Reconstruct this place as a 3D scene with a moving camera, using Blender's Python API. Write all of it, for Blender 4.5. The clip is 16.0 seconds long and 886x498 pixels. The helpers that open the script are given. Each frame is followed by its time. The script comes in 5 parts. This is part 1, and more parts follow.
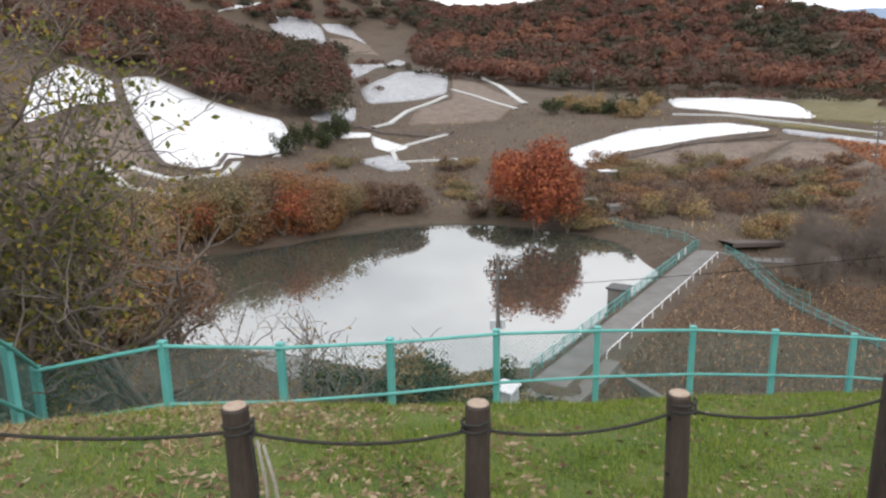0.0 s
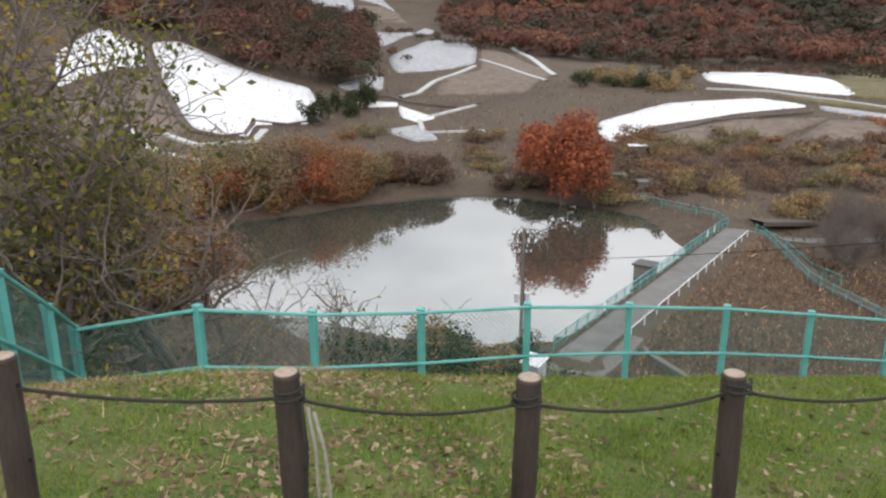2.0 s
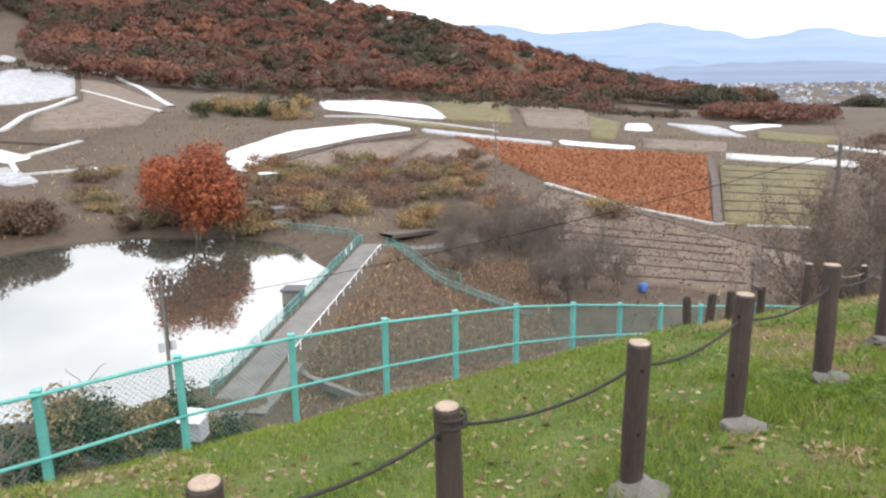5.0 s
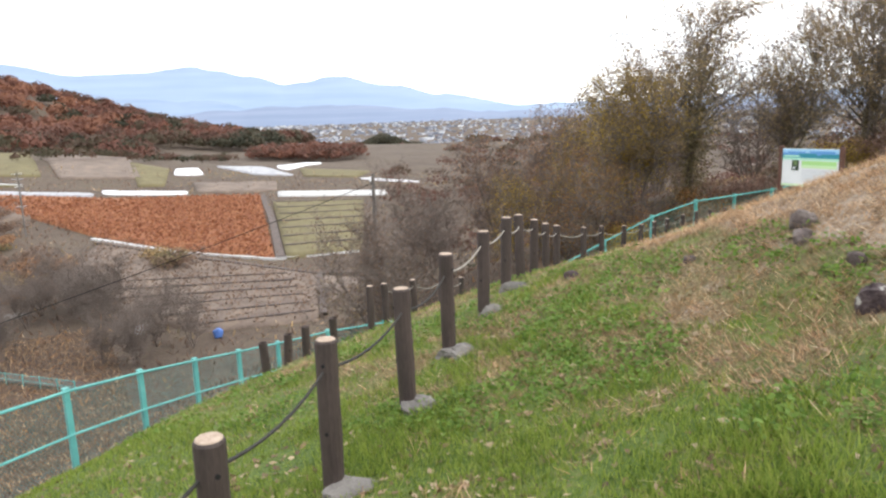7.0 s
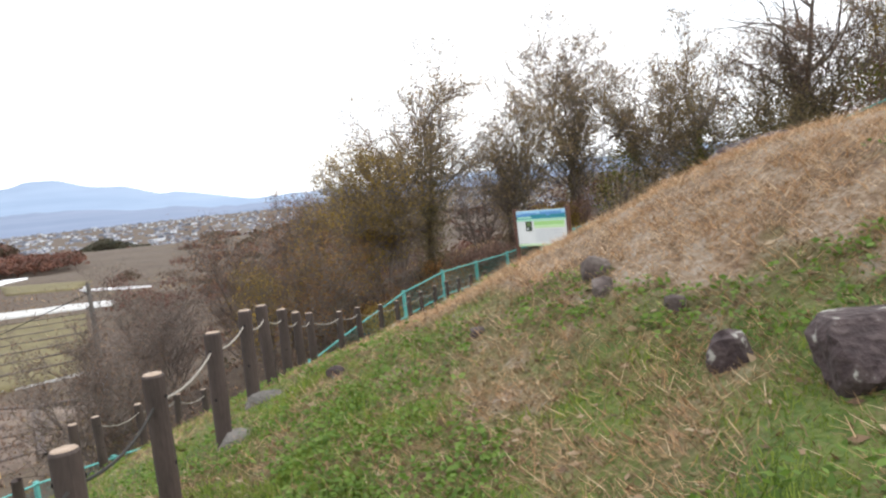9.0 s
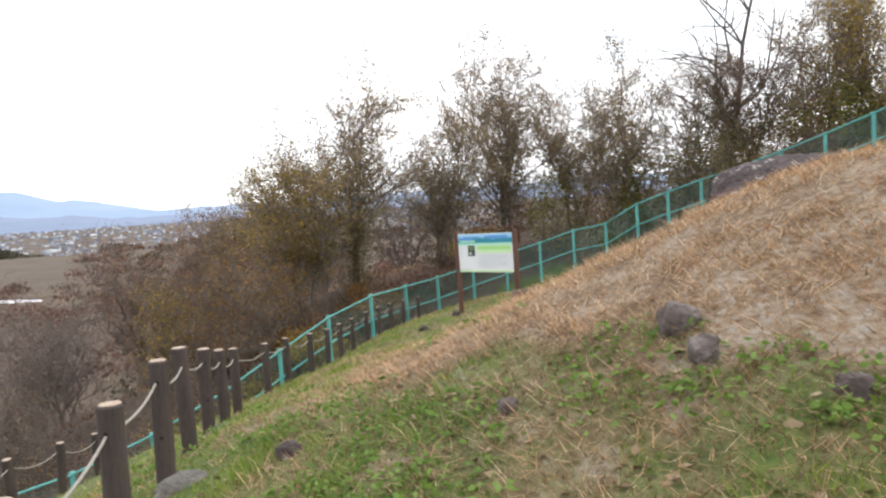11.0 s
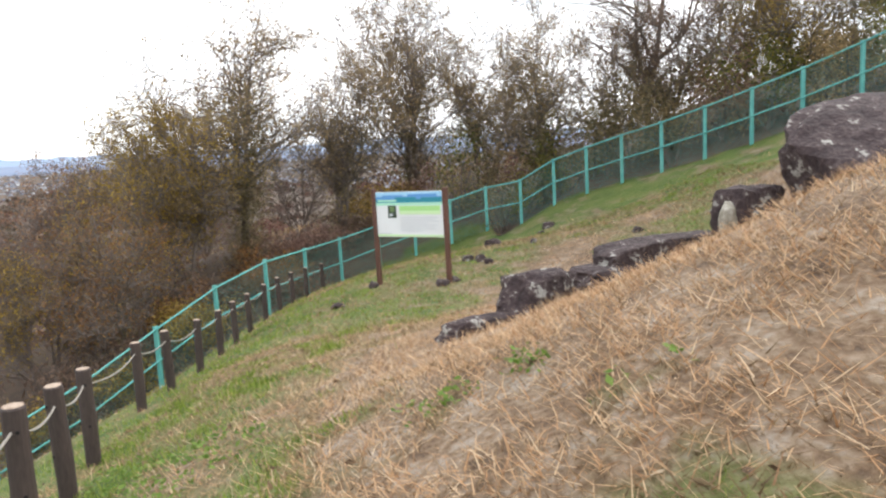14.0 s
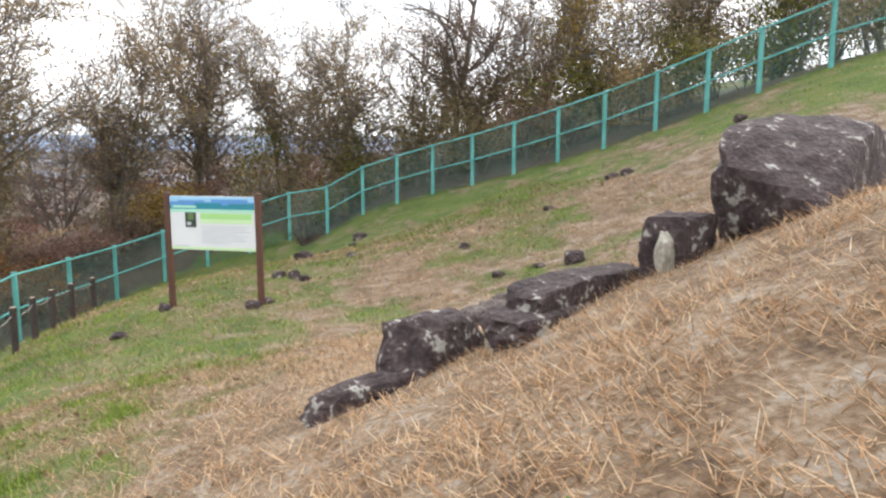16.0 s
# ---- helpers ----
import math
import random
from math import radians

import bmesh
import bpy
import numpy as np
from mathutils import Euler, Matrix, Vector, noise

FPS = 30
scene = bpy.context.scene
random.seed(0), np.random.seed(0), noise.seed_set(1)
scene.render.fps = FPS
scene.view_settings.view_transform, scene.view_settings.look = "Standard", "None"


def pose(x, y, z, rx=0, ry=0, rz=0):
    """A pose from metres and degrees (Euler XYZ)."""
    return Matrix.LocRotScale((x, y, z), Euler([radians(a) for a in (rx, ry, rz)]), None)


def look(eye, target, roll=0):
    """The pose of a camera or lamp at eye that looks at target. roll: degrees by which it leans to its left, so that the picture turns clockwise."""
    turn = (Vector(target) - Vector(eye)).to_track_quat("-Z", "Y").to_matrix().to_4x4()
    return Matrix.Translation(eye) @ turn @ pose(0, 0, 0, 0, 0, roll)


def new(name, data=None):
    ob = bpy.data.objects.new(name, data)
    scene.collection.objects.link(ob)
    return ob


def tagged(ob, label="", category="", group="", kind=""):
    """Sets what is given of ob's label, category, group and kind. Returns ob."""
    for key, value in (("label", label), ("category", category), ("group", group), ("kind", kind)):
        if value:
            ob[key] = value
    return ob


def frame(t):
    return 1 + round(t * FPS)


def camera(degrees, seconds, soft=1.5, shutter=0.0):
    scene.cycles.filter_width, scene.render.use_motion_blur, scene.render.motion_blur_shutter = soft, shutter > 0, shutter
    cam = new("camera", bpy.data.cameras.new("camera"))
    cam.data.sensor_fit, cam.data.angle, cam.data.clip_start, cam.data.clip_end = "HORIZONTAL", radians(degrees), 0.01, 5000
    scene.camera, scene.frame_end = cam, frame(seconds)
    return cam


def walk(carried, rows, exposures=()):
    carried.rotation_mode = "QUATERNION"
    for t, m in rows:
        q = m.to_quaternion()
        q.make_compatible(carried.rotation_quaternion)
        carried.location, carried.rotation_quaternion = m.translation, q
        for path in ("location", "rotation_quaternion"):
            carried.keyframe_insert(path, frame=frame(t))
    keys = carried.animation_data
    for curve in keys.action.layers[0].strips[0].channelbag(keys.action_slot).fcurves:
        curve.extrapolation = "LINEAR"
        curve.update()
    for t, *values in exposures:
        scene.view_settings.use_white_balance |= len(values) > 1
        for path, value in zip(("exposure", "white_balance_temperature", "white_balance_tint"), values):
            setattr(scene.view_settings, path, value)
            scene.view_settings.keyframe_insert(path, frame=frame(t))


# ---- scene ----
cam = camera(66.0, 16.0, soft=2.4)
PATH = [
    (0, (-1.246, -0.864, 1.462), (-1.695, 1.034, 1.02), -1.1),
    (0.5, (-1.305, -0.863, 1.468), (-1.761, 1.027, 1.001), -0.3),
    (1, (-1.311, -0.864, 1.46), (-1.78, 1.021, 0.983), -0.5),
    (1.5, (-1.323, -0.859, 1.455), (-1.804, 1.018, 0.961), 0.3),
    (2, (-1.402, -0.834, 1.44), (-1.915, 1.027, 0.918), -0.2),
    (2.5, (-1.535, -0.748, 1.413), (-1.994, 1.11, 0.833), -2.0),
    (3, (-1.541, -0.612, 1.381), (-1.951, 1.263, 0.817), -0.6),
    (5.5, (-1.54, 0.142, 1.212), (-0.761, 1.935, 0.788), -1.5),
    (6, (-1.355, 0.343, 1.151), (-0.301, 1.994, 0.747), -1.9),
    (6.5, (-1.147, 0.451, 1.144), (0.213, 1.871, 0.779), -2.7),
    (7, (-1.017, 0.654, 1.138), (0.508, 1.897, 0.779), -2.1),
    (7.5, (-0.825, 0.711, 1.114), (0.84, 1.757, 0.752), -1.9),
    (8, (-0.481, 0.831, 1.067), (1.323, 1.658, 0.821), -2.9),
    (8.5, (-0.155, 1.076, 0.966), (1.722, 1.75, 0.815), -4.4),
    (9, (0.239, 1.392, 0.903), (2.139, 1.998, 0.742), -6.4),
    (9.5, (0.693, 1.768, 0.87), (2.619, 2.302, 0.801), -8.4),
    (9.7, (0.809, 1.905, 0.913), (2.742, 2.421, 0.904), -6.3),
    (11.8, (2.159, 2.606, 0.908), (4.126, 2.834, 0.631), -3.5),
    (12, (2.348, 2.707, 0.919), (4.313, 2.904, 0.604), -3.5),
    (12.5, (2.775, 2.964, 0.894), (4.735, 3.08, 0.514), -2.9),
    (13, (3.112, 3.13, 0.911), (5.062, 3.197, 0.468), -1.5),
    (13.5, (3.637, 3.237, 0.928), (5.606, 3.384, 0.611), -1.8),
    (14, (4.069, 3.478, 0.903), (6.05, 3.514, 0.631), -3.3),
    (14.5, (4.489, 3.606, 0.907), (6.469, 3.527, 0.642), -1.0),
    (15, (4.89, 3.794, 0.9), (6.867, 3.575, 0.696), -3.4),
    (15.5, (5.296, 3.932, 0.887), (7.234, 3.488, 0.673), -1.2),
    (16, (5.722, 3.993, 0.908), (7.619, 3.42, 0.636), -0.0),
]
walk(cam, [(t, look(eye, target, roll)) for t, eye, target, roll in PATH],
     exposures=((0.0, -0.31), (2.0, -0.38), (3.2, -0.36), (5.5, 0.26), (7.5, 0.24), (9.0, 0.08), (12.0, 0.16), (14.0, 0.26), (16.0, 0.3)))

# ---- sky and sun ----
world = bpy.data.worlds.new("overcast")
scene.world = world
world.use_nodes = True
wn, wl = world.node_tree.nodes, world.node_tree.links
wn.clear()
sky = wn.new("ShaderNodeTexSky")
sky.sky_type, sky.sun_disc, sky.sun_elevation, sky.sun_rotation = "NISHITA", False, radians(32), radians(215)
sky_dim = wn.new("ShaderNodeVectorMath")
sky_dim.operation = "SCALE"
sky_dim.inputs["Scale"].default_value = 0.1
wl.new(sky.outputs["Color"], sky_dim.inputs[0])
place = wn.new("ShaderNodeTexCoord")
spread = wn.new("ShaderNodeMapping")
spread.inputs["Scale"].default_value = (1.0, 1.0, 2.6)
wl.new(place.outputs["Generated"], spread.inputs["Vector"])
cloud = wn.new("ShaderNodeTexNoise")
cloud.inputs["Scale"].default_value, cloud.inputs["Detail"].default_value = 2.4, 6.0
wl.new(spread.outputs["Vector"], cloud.inputs["Vector"])
tone = wn.new("ShaderNodeValToRGB")
tone.color_ramp.elements[0].position, tone.color_ramp.elements[0].color = 0.30, (1.2, 1.28, 1.38, 1)
tone.color_ramp.elements[1].position, tone.color_ramp.elements[1].color = 0.62, (2.2, 2.2, 2.25, 1)
wl.new(cloud.outputs["Fac"], tone.inputs["Fac"])
cover = wn.new("ShaderNodeMix")
cover.data_type = "RGBA"
cover.inputs["Factor"].default_value = 0.88
wl.new(sky_dim.outputs["Vector"], cover.inputs[6])
wl.new(tone.outputs["Color"], cover.inputs[7])
back = wn.new("ShaderNodeBackground")
back.inputs["Strength"].default_value = 1.0
wl.new(cover.outputs[2], back.inputs["Color"])
wout = wn.new("ShaderNodeOutputWorld")
wl.new(back.outputs["Background"], wout.inputs["Surface"])
sun = new("sun", bpy.data.lights.new("sun", "SUN"))
sun.data.energy, sun.data.angle, sun.data.color = 1.5, radians(14), (1.0, 0.96, 0.9)
sun.matrix_world = look((60, -90, 75), (0, 0, 0))

# ---- materials ----
def ramp(nodes, stops):
    r = nodes.new("ShaderNodeValToRGB")
    while len(r.color_ramp.elements) < len(stops):
        r.color_ramp.elements.new(0.5)
    for e, (p, c) in zip(r.color_ramp.elements, stops):
        e.position, e.color = p, (*c, 1)
    return r


def surface(name, stops, scale=4.0, rough=0.8, bump=0.3, fine=40.0, metal=0.0, source="noise", distance=0.02, stretch=(1, 1, 1)):
    """A surface whose colour runs over stops by a coarse noise, broken up by a fine one that also gives relief."""
    m = bpy.data.materials.new(name)
    m.use_nodes = True
    n, l = m.node_tree.nodes, m.node_tree.links
    b = n["Principled BSDF"]
    b.inputs["Roughness"].default_value, b.inputs["Metallic"].default_value = rough, metal
    geo = n.new("ShaderNodeNewGeometry")
    mp = n.new("ShaderNodeMapping")
    mp.inputs["Scale"].default_value = stretch
    l.new(geo.outputs["Position"], mp.inputs["Vector"])
    a, f = n.new("ShaderNodeTexNoise"), n.new("ShaderNodeTexNoise")
    a.inputs["Scale"].default_value, a.inputs["Detail"].default_value = scale, 5
    f.inputs["Scale"].default_value, f.inputs["Detail"].default_value = fine, 3
    l.new(mp.outputs["Vector"], a.inputs["Vector"])
    l.new(mp.outputs["Vector"], f.inputs["Vector"])
    mix = n.new("ShaderNodeMix")
    mix.inputs["Factor"].default_value = 0.4
    l.new(a.outputs["Fac"], mix.inputs[2])
    l.new(f.outputs["Fac"], mix.inputs[3])
    value = mix.outputs[0]
    if source == "island":
        k = n.new("ShaderNodeMix")
        k.inputs["Factor"].default_value = 0.7
        l.new(value, k.inputs[2])
        l.new(geo.outputs["Random Per Island"], k.inputs[3])
        value = k.outputs[0]
    if source == "object":
        info = n.new("ShaderNodeObjectInfo")
        k = n.new("ShaderNodeMix")
        k.inputs["Factor"].default_value = 0.35
        l.new(value, k.inputs[2])
        l.new(info.outputs["Random"], k.inputs[3])
        value = k.outputs[0]
    if source.startswith("attr:"):
        at = n.new("ShaderNodeAttribute")
        at.attribute_name = source[5:]
        k = n.new("ShaderNodeMix")
        k.inputs["Factor"].default_value = 0.72
        l.new(value, k.inputs[2])
        l.new(at.outputs["Fac"], k.inputs[3])
        value = k.outputs[0]
    r = ramp(n, stops)
    l.new(value, r.inputs["Fac"])
    l.new(r.outputs["Color"], b.inputs["Base Color"])
    if bump:
        bp = n.new("ShaderNodeBump")
        bp.inputs["Strength"].default_value, bp.inputs["Distance"].default_value = bump, distance
        l.new(mix.outputs[0], bp.inputs["Height"])
        l.new(bp.outputs["Normal"], b.inputs["Normal"])
    return m


def leafy(name, stops, source="island", scale=0.8, through_light=0.35):
    """Leaves: matt, letting some light through."""
    m = surface(name, stops, scale=scale, rough=0.75, bump=0, fine=6.0, source=source)
    n, l = m.node_tree.nodes, m.node_tree.links
    b = n["Principled BSDF"]
    t = n.new("ShaderNodeBsdfTranslucent")
    l.new(b.inputs["Base Color"].links[0].from_socket, t.inputs["Color"])
    mx = n.new("ShaderNodeMixShader")
    mx.inputs["Fac"].default_value = through_light
    l.new(b.outputs["BSDF"], mx.inputs[1])
    l.new(t.outputs["BSDF"], mx.inputs[2])
    l.new(mx.outputs["Shader"], n["Material Output"].inputs["Surface"])
    return m


M = {}
M["post"] = surface("post_brown", [(0.3, (0.028, 0.019, 0.017)), (0.7, (0.075, 0.052, 0.046))], 9, 0.7, 0.6, 70, stretch=(1, 1, 0.25), distance=0.008)
M["post_top"] = surface("post_cut", [(0.3, (0.28, 0.2, 0.15)), (0.7, (0.5, 0.4, 0.31))], 30, 0.85, 0.3, 120)
M["hole"] = surface("dark_hole", [(0.3, (0.004, 0.004, 0.004)), (0.7, (0.01, 0.01, 0.01))], 9, 0.9, 0)
M["rope_dark"] = surface("rope_dark", [(0.3, (0.015, 0.014, 0.013)), (0.7, (0.05, 0.045, 0.04))], 60, 0.9, 0.5, 400, distance=0.004)
M["rope_pale"] = surface("rope_pale", [(0.3, (0.2, 0.18, 0.15)), (0.7, (0.4, 0.37, 0.33))], 60, 0.9, 0.5, 400, distance=0.004)
M["green"] = surface("green_paint", [(0.3, (0.08, 0.33, 0.32)), (0.55, (0.13, 0.44, 0.41)), (0.8, (0.24, 0.56, 0.53))], 3, 0.45, 0.1, 60)
M["wire"] = surface("green_wire", [(0.3, (0.05, 0.17, 0.16)), (0.7, (0.10, 0.26, 0.24))], 3, 0.5, 0)
M["concrete"] = surface("concrete", [(0.3, (0.1, 0.093, 0.085)), (0.7, (0.24, 0.22, 0.2))], 5, 0.9, 0.6, 60)
M["path"] = surface("dam_path", [(0.3, (0.13, 0.12, 0.115)), (0.7, (0.24, 0.23, 0.22))], 0.6, 0.9, 0.2, 9)
M["pale"] = surface("pale_concrete", [(0.3, (0.42, 0.42, 0.41)), (0.7, (0.6, 0.6, 0.59))], 1.5, 0.85, 0.2, 12)
M["rock"] = surface("dark_rock", [(0.32, (0.02, 0.013, 0.014)), (0.48, (0.05, 0.034, 0.035)), (0.56, (0.08, 0.058, 0.057)), (0.575, (0.085, 0.066, 0.064)), (0.615, (0.34, 0.33, 0.3))], 7, 0.92, 1.0, 26, distance=0.05)
M["bark"] = surface("bark", [(0.3, (0.085, 0.066, 0.056)), (0.7, (0.23, 0.19, 0.165))], 6, 0.9, 0.6, 40, stretch=(1, 1, 0.3))
M["leaf_olive"] = leafy("leaf_olive", [(0.15, (0.15, 0.12, 0.065)), (0.45, (0.34, 0.25, 0.125)), (0.75, (0.45, 0.31, 0.16)), (0.95, (0.6, 0.43, 0.2))], through_light=0.55)
M["leaf_rust"] = leafy("leaf_rust", [(0.15, (0.14, 0.07, 0.045)), (0.5, (0.3, 0.165, 0.09)), (0.9, (0.46, 0.27, 0.14))], through_light=0.5)
M["leaf_yellow"] = leafy("leaf_yellow", [(0.15, (0.11, 0.075, 0.02)), (0.5, (0.32, 0.215, 0.05)), (0.9, (0.56, 0.39, 0.08))], through_light=0.5)
M["leaf_lush"] = leafy("leaf_lush", [(0.15, (0.05, 0.06, 0.014)), (0.5, (0.14, 0.15, 0.03)), (0.75, (0.26, 0.24, 0.045)), (0.95, (0.5, 0.37, 0.06))], through_light=0.45)
M["leaf_orange"] = leafy("leaf_orange", [(0.15, (0.12, 0.06, 0.025)), (0.5, (0.27, 0.13, 0.045)), (0.9, (0.42, 0.24, 0.08))], through_light=0.4)
M["thatch"] = leafy("dead_thatch", [(0.1, (0.1, 0.065, 0.035)), (0.45, (0.22, 0.145, 0.078)), (0.8, (0.36, 0.26, 0.15)), (0.97, (0.52, 0.41, 0.27))], scale=0.5, through_light=0.2)
M["leaf_pink"] = leafy("leaf_pink", [(0.15, (0.14, 0.08, 0.065)), (0.5, (0.27, 0.165, 0.13)), (0.9, (0.4, 0.26, 0.19))], through_light=0.5)
M["crop"] = leafy("rust_crop", [(0.15, (0.17, 0.065, 0.035)), (0.5, (0.3, 0.12, 0.06)), (0.9, (0.42, 0.2, 0.1))], through_light=0.3)
M["leaf_red"] = leafy("leaf_red", [(0.15, (0.14, 0.035, 0.02)), (0.5, (0.31, 0.075, 0.035)), (0.9, (0.48, 0.17, 0.06))])
M["leaf_dark"] = leafy("leaf_dark", [(0.15, (0.11, 0.1, 0.055)), (0.6, (0.25, 0.2, 0.105)), (0.95, (0.42, 0.32, 0.16))], through_light=0.5)
M["leaf_green"] = leafy("leaf_green", [(0.15, (0.02, 0.03, 0.012)), (0.6, (0.05, 0.062, 0.022)), (0.95, (0.13, 0.135, 0.04))])
M["leaf_brown"] = leafy("leaf_brown", [(0.15, (0.11, 0.075, 0.058)), (0.6, (0.22, 0.145, 0.105)), (0.95, (0.34, 0.23, 0.16))], through_light=0.5)
M["forest"] = leafy("forest_leaves", [(0.1, (0.03, 0.036, 0.02)), (0.28, (0.075, 0.062, 0.034)), (0.42, (0.115, 0.058, 0.042)), (0.62, (0.18, 0.076, 0.052)), (0.85, (0.28, 0.125, 0.07))], source="attr:hue", scale=0.15)
M["blade"] = leafy("grass_blade", [(0.1, (0.055, 0.1, 0.012)), (0.4, (0.165, 0.24, 0.03)), (0.7, (0.26, 0.33, 0.05)), (0.9, (0.34, 0.36, 0.085)), (0.99, (0.4, 0.34, 0.14))], scale=0.5)
M["weed"] = leafy("weed_leaf", [(0.1, (0.07, 0.13, 0.018)), (0.5, (0.13, 0.22, 0.03)), (0.9, (0.2, 0.3, 0.06))], scale=0.5)
M["straw"] = leafy("dry_straw", [(0.1, (0.24, 0.13, 0.065)), (0.4, (0.48, 0.28, 0.14)), (0.7, (0.62, 0.43, 0.25)), (0.92, (0.74, 0.61, 0.43))], scale=0.5, through_light=0.2)
M["litter"] = leafy("dead_leaf", [(0.1, (0.07, 0.04, 0.022)), (0.5, (0.22, 0.14, 0.075)), (0.9, (0.48, 0.38, 0.25))], through_light=0.1)
M["sheet"] = surface("white_sheet", [(0.3, (0.72, 0.73, 0.76)), (0.7, (0.86, 0.86, 0.88))], 0.25, 0.45, 0.3, 2.0, distance=0.3)
M["sheet_worn"] = surface("worn_sheet", [(0.35, (0.2, 0.2, 0.21)), (0.5, (0.34, 0.34, 0.36)), (0.65, (0.5, 0.5, 0.53))], 0.5, 0.5, 0.3, 2.0, distance=0.3)
M["white"] = surface("white_paint", [(0.3, (0.72, 0.73, 0.75)), (0.7, (0.82, 0.82, 0.84))], 2, 0.45, 0.05)
M["dark_metal"] = surface("dark_metal", [(0.3, (0.05, 0.05, 0.055)), (0.7, (0.12, 0.12, 0.12))], 3, 0.5, 0.1, metal=0.3)
M["field_orange"] = surface("field_orange", [(0.3, (0.17, 0.06, 0.03)), (0.5, (0.29, 0.115, 0.05)), (0.7, (0.36, 0.19, 0.085))], 0.25, 0.95, 0.5, 1.5, distance=0.3)
M["field_green"] = surface("field_green", [(0.3, (0.10, 0.085, 0.04)), (0.7, (0.19, 0.16, 0.075))], 0.3, 0.95, 0.5, 1.5, distance=0.3)
M["field_grey"] = surface("field_grey", [(0.3, (0.10, 0.075, 0.06)), (0.5, (0.17, 0.13, 0.105)), (0.7, (0.25, 0.19, 0.14))], 0.3, 0.95, 0.5, 1.5, distance=0.3)
M["soil"] = surface("dark_soil", [(0.3, (0.07, 0.055, 0.05)), (0.7, (0.14, 0.11, 0.095))], 0.4, 0.95, 0.5, 3, distance=0.1)
# town roofs and walls: distance haze mixed into the base colour as blue-grey
M["hazed_roof"] = surface("hazed_house_roof", [(0.3, (0.12, 0.14, 0.19)), (0.7, (0.24, 0.26, 0.31))], 0.02, 0.8, 0, 0.1)
M["hazed_wall"] = surface("hazed_house_wall", [(0.3, (0.2, 0.22, 0.27)), (0.7, (0.44, 0.45, 0.49))], 0.02, 0.8, 0, 0.1)
M["rock_brown"] = surface("brown_rock", [(0.32, (0.05, 0.037, 0.034)), (0.5, (0.11, 0.085, 0.078)), (0.68, (0.2, 0.17, 0.155))], 7, 0.92, 1.0, 26, distance=0.04)
M["rock_pale"] = surface("pale_rock", [(0.32, (0.2, 0.18, 0.14)), (0.5, (0.36, 0.34, 0.28)), (0.68, (0.52, 0.5, 0.44))], 9, 0.92, 1.0, 30, distance=0.03)
M["sign_post"] = surface("sign_post", [(0.3, (0.075, 0.032, 0.022)), (0.7, (0.14, 0.062, 0.042))], 8, 0.6, 0.3, 60, stretch=(1, 1, 0.2), distance=0.005)


def plain(name, colour, rough=0.5):
    return surface(name, [(0.3, tuple(c * 0.92 for c in colour)), (0.7, colour)], 3, rough, 0.03, 50)


M["s_white"] = plain("sign_white", (0.78, 0.8, 0.82))
M["s_blue"] = plain("sign_blue", (0.12, 0.33, 0.68))
M["s_teal"] = plain("sign_teal", (0.03, 0.27, 0.36))
M["s_sky"] = plain("sign_sky", (0.35, 0.62, 0.85))
M["s_mint"] = plain("sign_mint", (0.42, 0.78, 0.62))
M["s_green"] = plain("sign_green", (0.42, 0.74, 0.28))
M["s_lime"] = plain("sign_lime", (0.62, 0.84, 0.5))
M["s_grey"] = plain("sign_grey", (0.55, 0.58, 0.62))
M["s_dark"] = plain("sign_dark", (0.04, 0.06, 0.04))
M["s_photo"] = plain("sign_photo", (0.14, 0.22, 0.08))
M["blue_tarp"] = plain("blue_tarp", (0.08, 0.18, 0.5))

# water: dark green-brown, mirror-smooth with slow ripples
M["water"] = surface("pond_water", [(0.3, (0.05, 0.055, 0.045)), (0.7, (0.075, 0.08, 0.065))], 0.05, 0.03, 0.06, 1.2, distance=0.02)
M["water"].node_tree.nodes["Principled BSDF"].inputs["IOR"].default_value = 2.8
M["water"].node_tree.nodes["Principled BSDF"].inputs["Specular IOR Level"].default_value = 1.0

# far mountains: bluish air painted on as blue emission, so they glow a little
hz = bpy.data.materials.new("hazed_mountain")
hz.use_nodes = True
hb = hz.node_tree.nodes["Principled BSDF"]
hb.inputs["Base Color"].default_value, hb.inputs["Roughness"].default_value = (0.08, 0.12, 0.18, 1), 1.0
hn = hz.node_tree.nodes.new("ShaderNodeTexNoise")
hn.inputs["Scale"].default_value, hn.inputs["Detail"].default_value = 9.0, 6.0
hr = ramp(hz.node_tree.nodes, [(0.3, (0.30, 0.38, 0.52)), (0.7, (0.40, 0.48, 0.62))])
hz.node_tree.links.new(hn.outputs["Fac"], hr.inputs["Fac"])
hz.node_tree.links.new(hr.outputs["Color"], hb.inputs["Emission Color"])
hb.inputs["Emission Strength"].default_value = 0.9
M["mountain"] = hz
# foothills: same glowing haze painted in a darker grey-blue
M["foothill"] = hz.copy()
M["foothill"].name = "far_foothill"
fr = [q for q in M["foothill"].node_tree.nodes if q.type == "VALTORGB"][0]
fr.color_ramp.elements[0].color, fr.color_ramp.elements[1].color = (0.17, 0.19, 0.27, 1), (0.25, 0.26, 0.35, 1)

# spur: haze glow painted in a tone between the other two
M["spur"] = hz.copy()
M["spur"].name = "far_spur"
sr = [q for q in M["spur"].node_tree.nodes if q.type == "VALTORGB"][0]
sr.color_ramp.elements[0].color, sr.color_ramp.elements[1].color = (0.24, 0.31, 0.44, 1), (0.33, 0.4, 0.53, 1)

# ---- lie of the land ----
def smooth(a, b, v):
    u = min(1.0, max(0.0, (v - a) / (b - a)))
    return u * u * (3 - 2 * u)


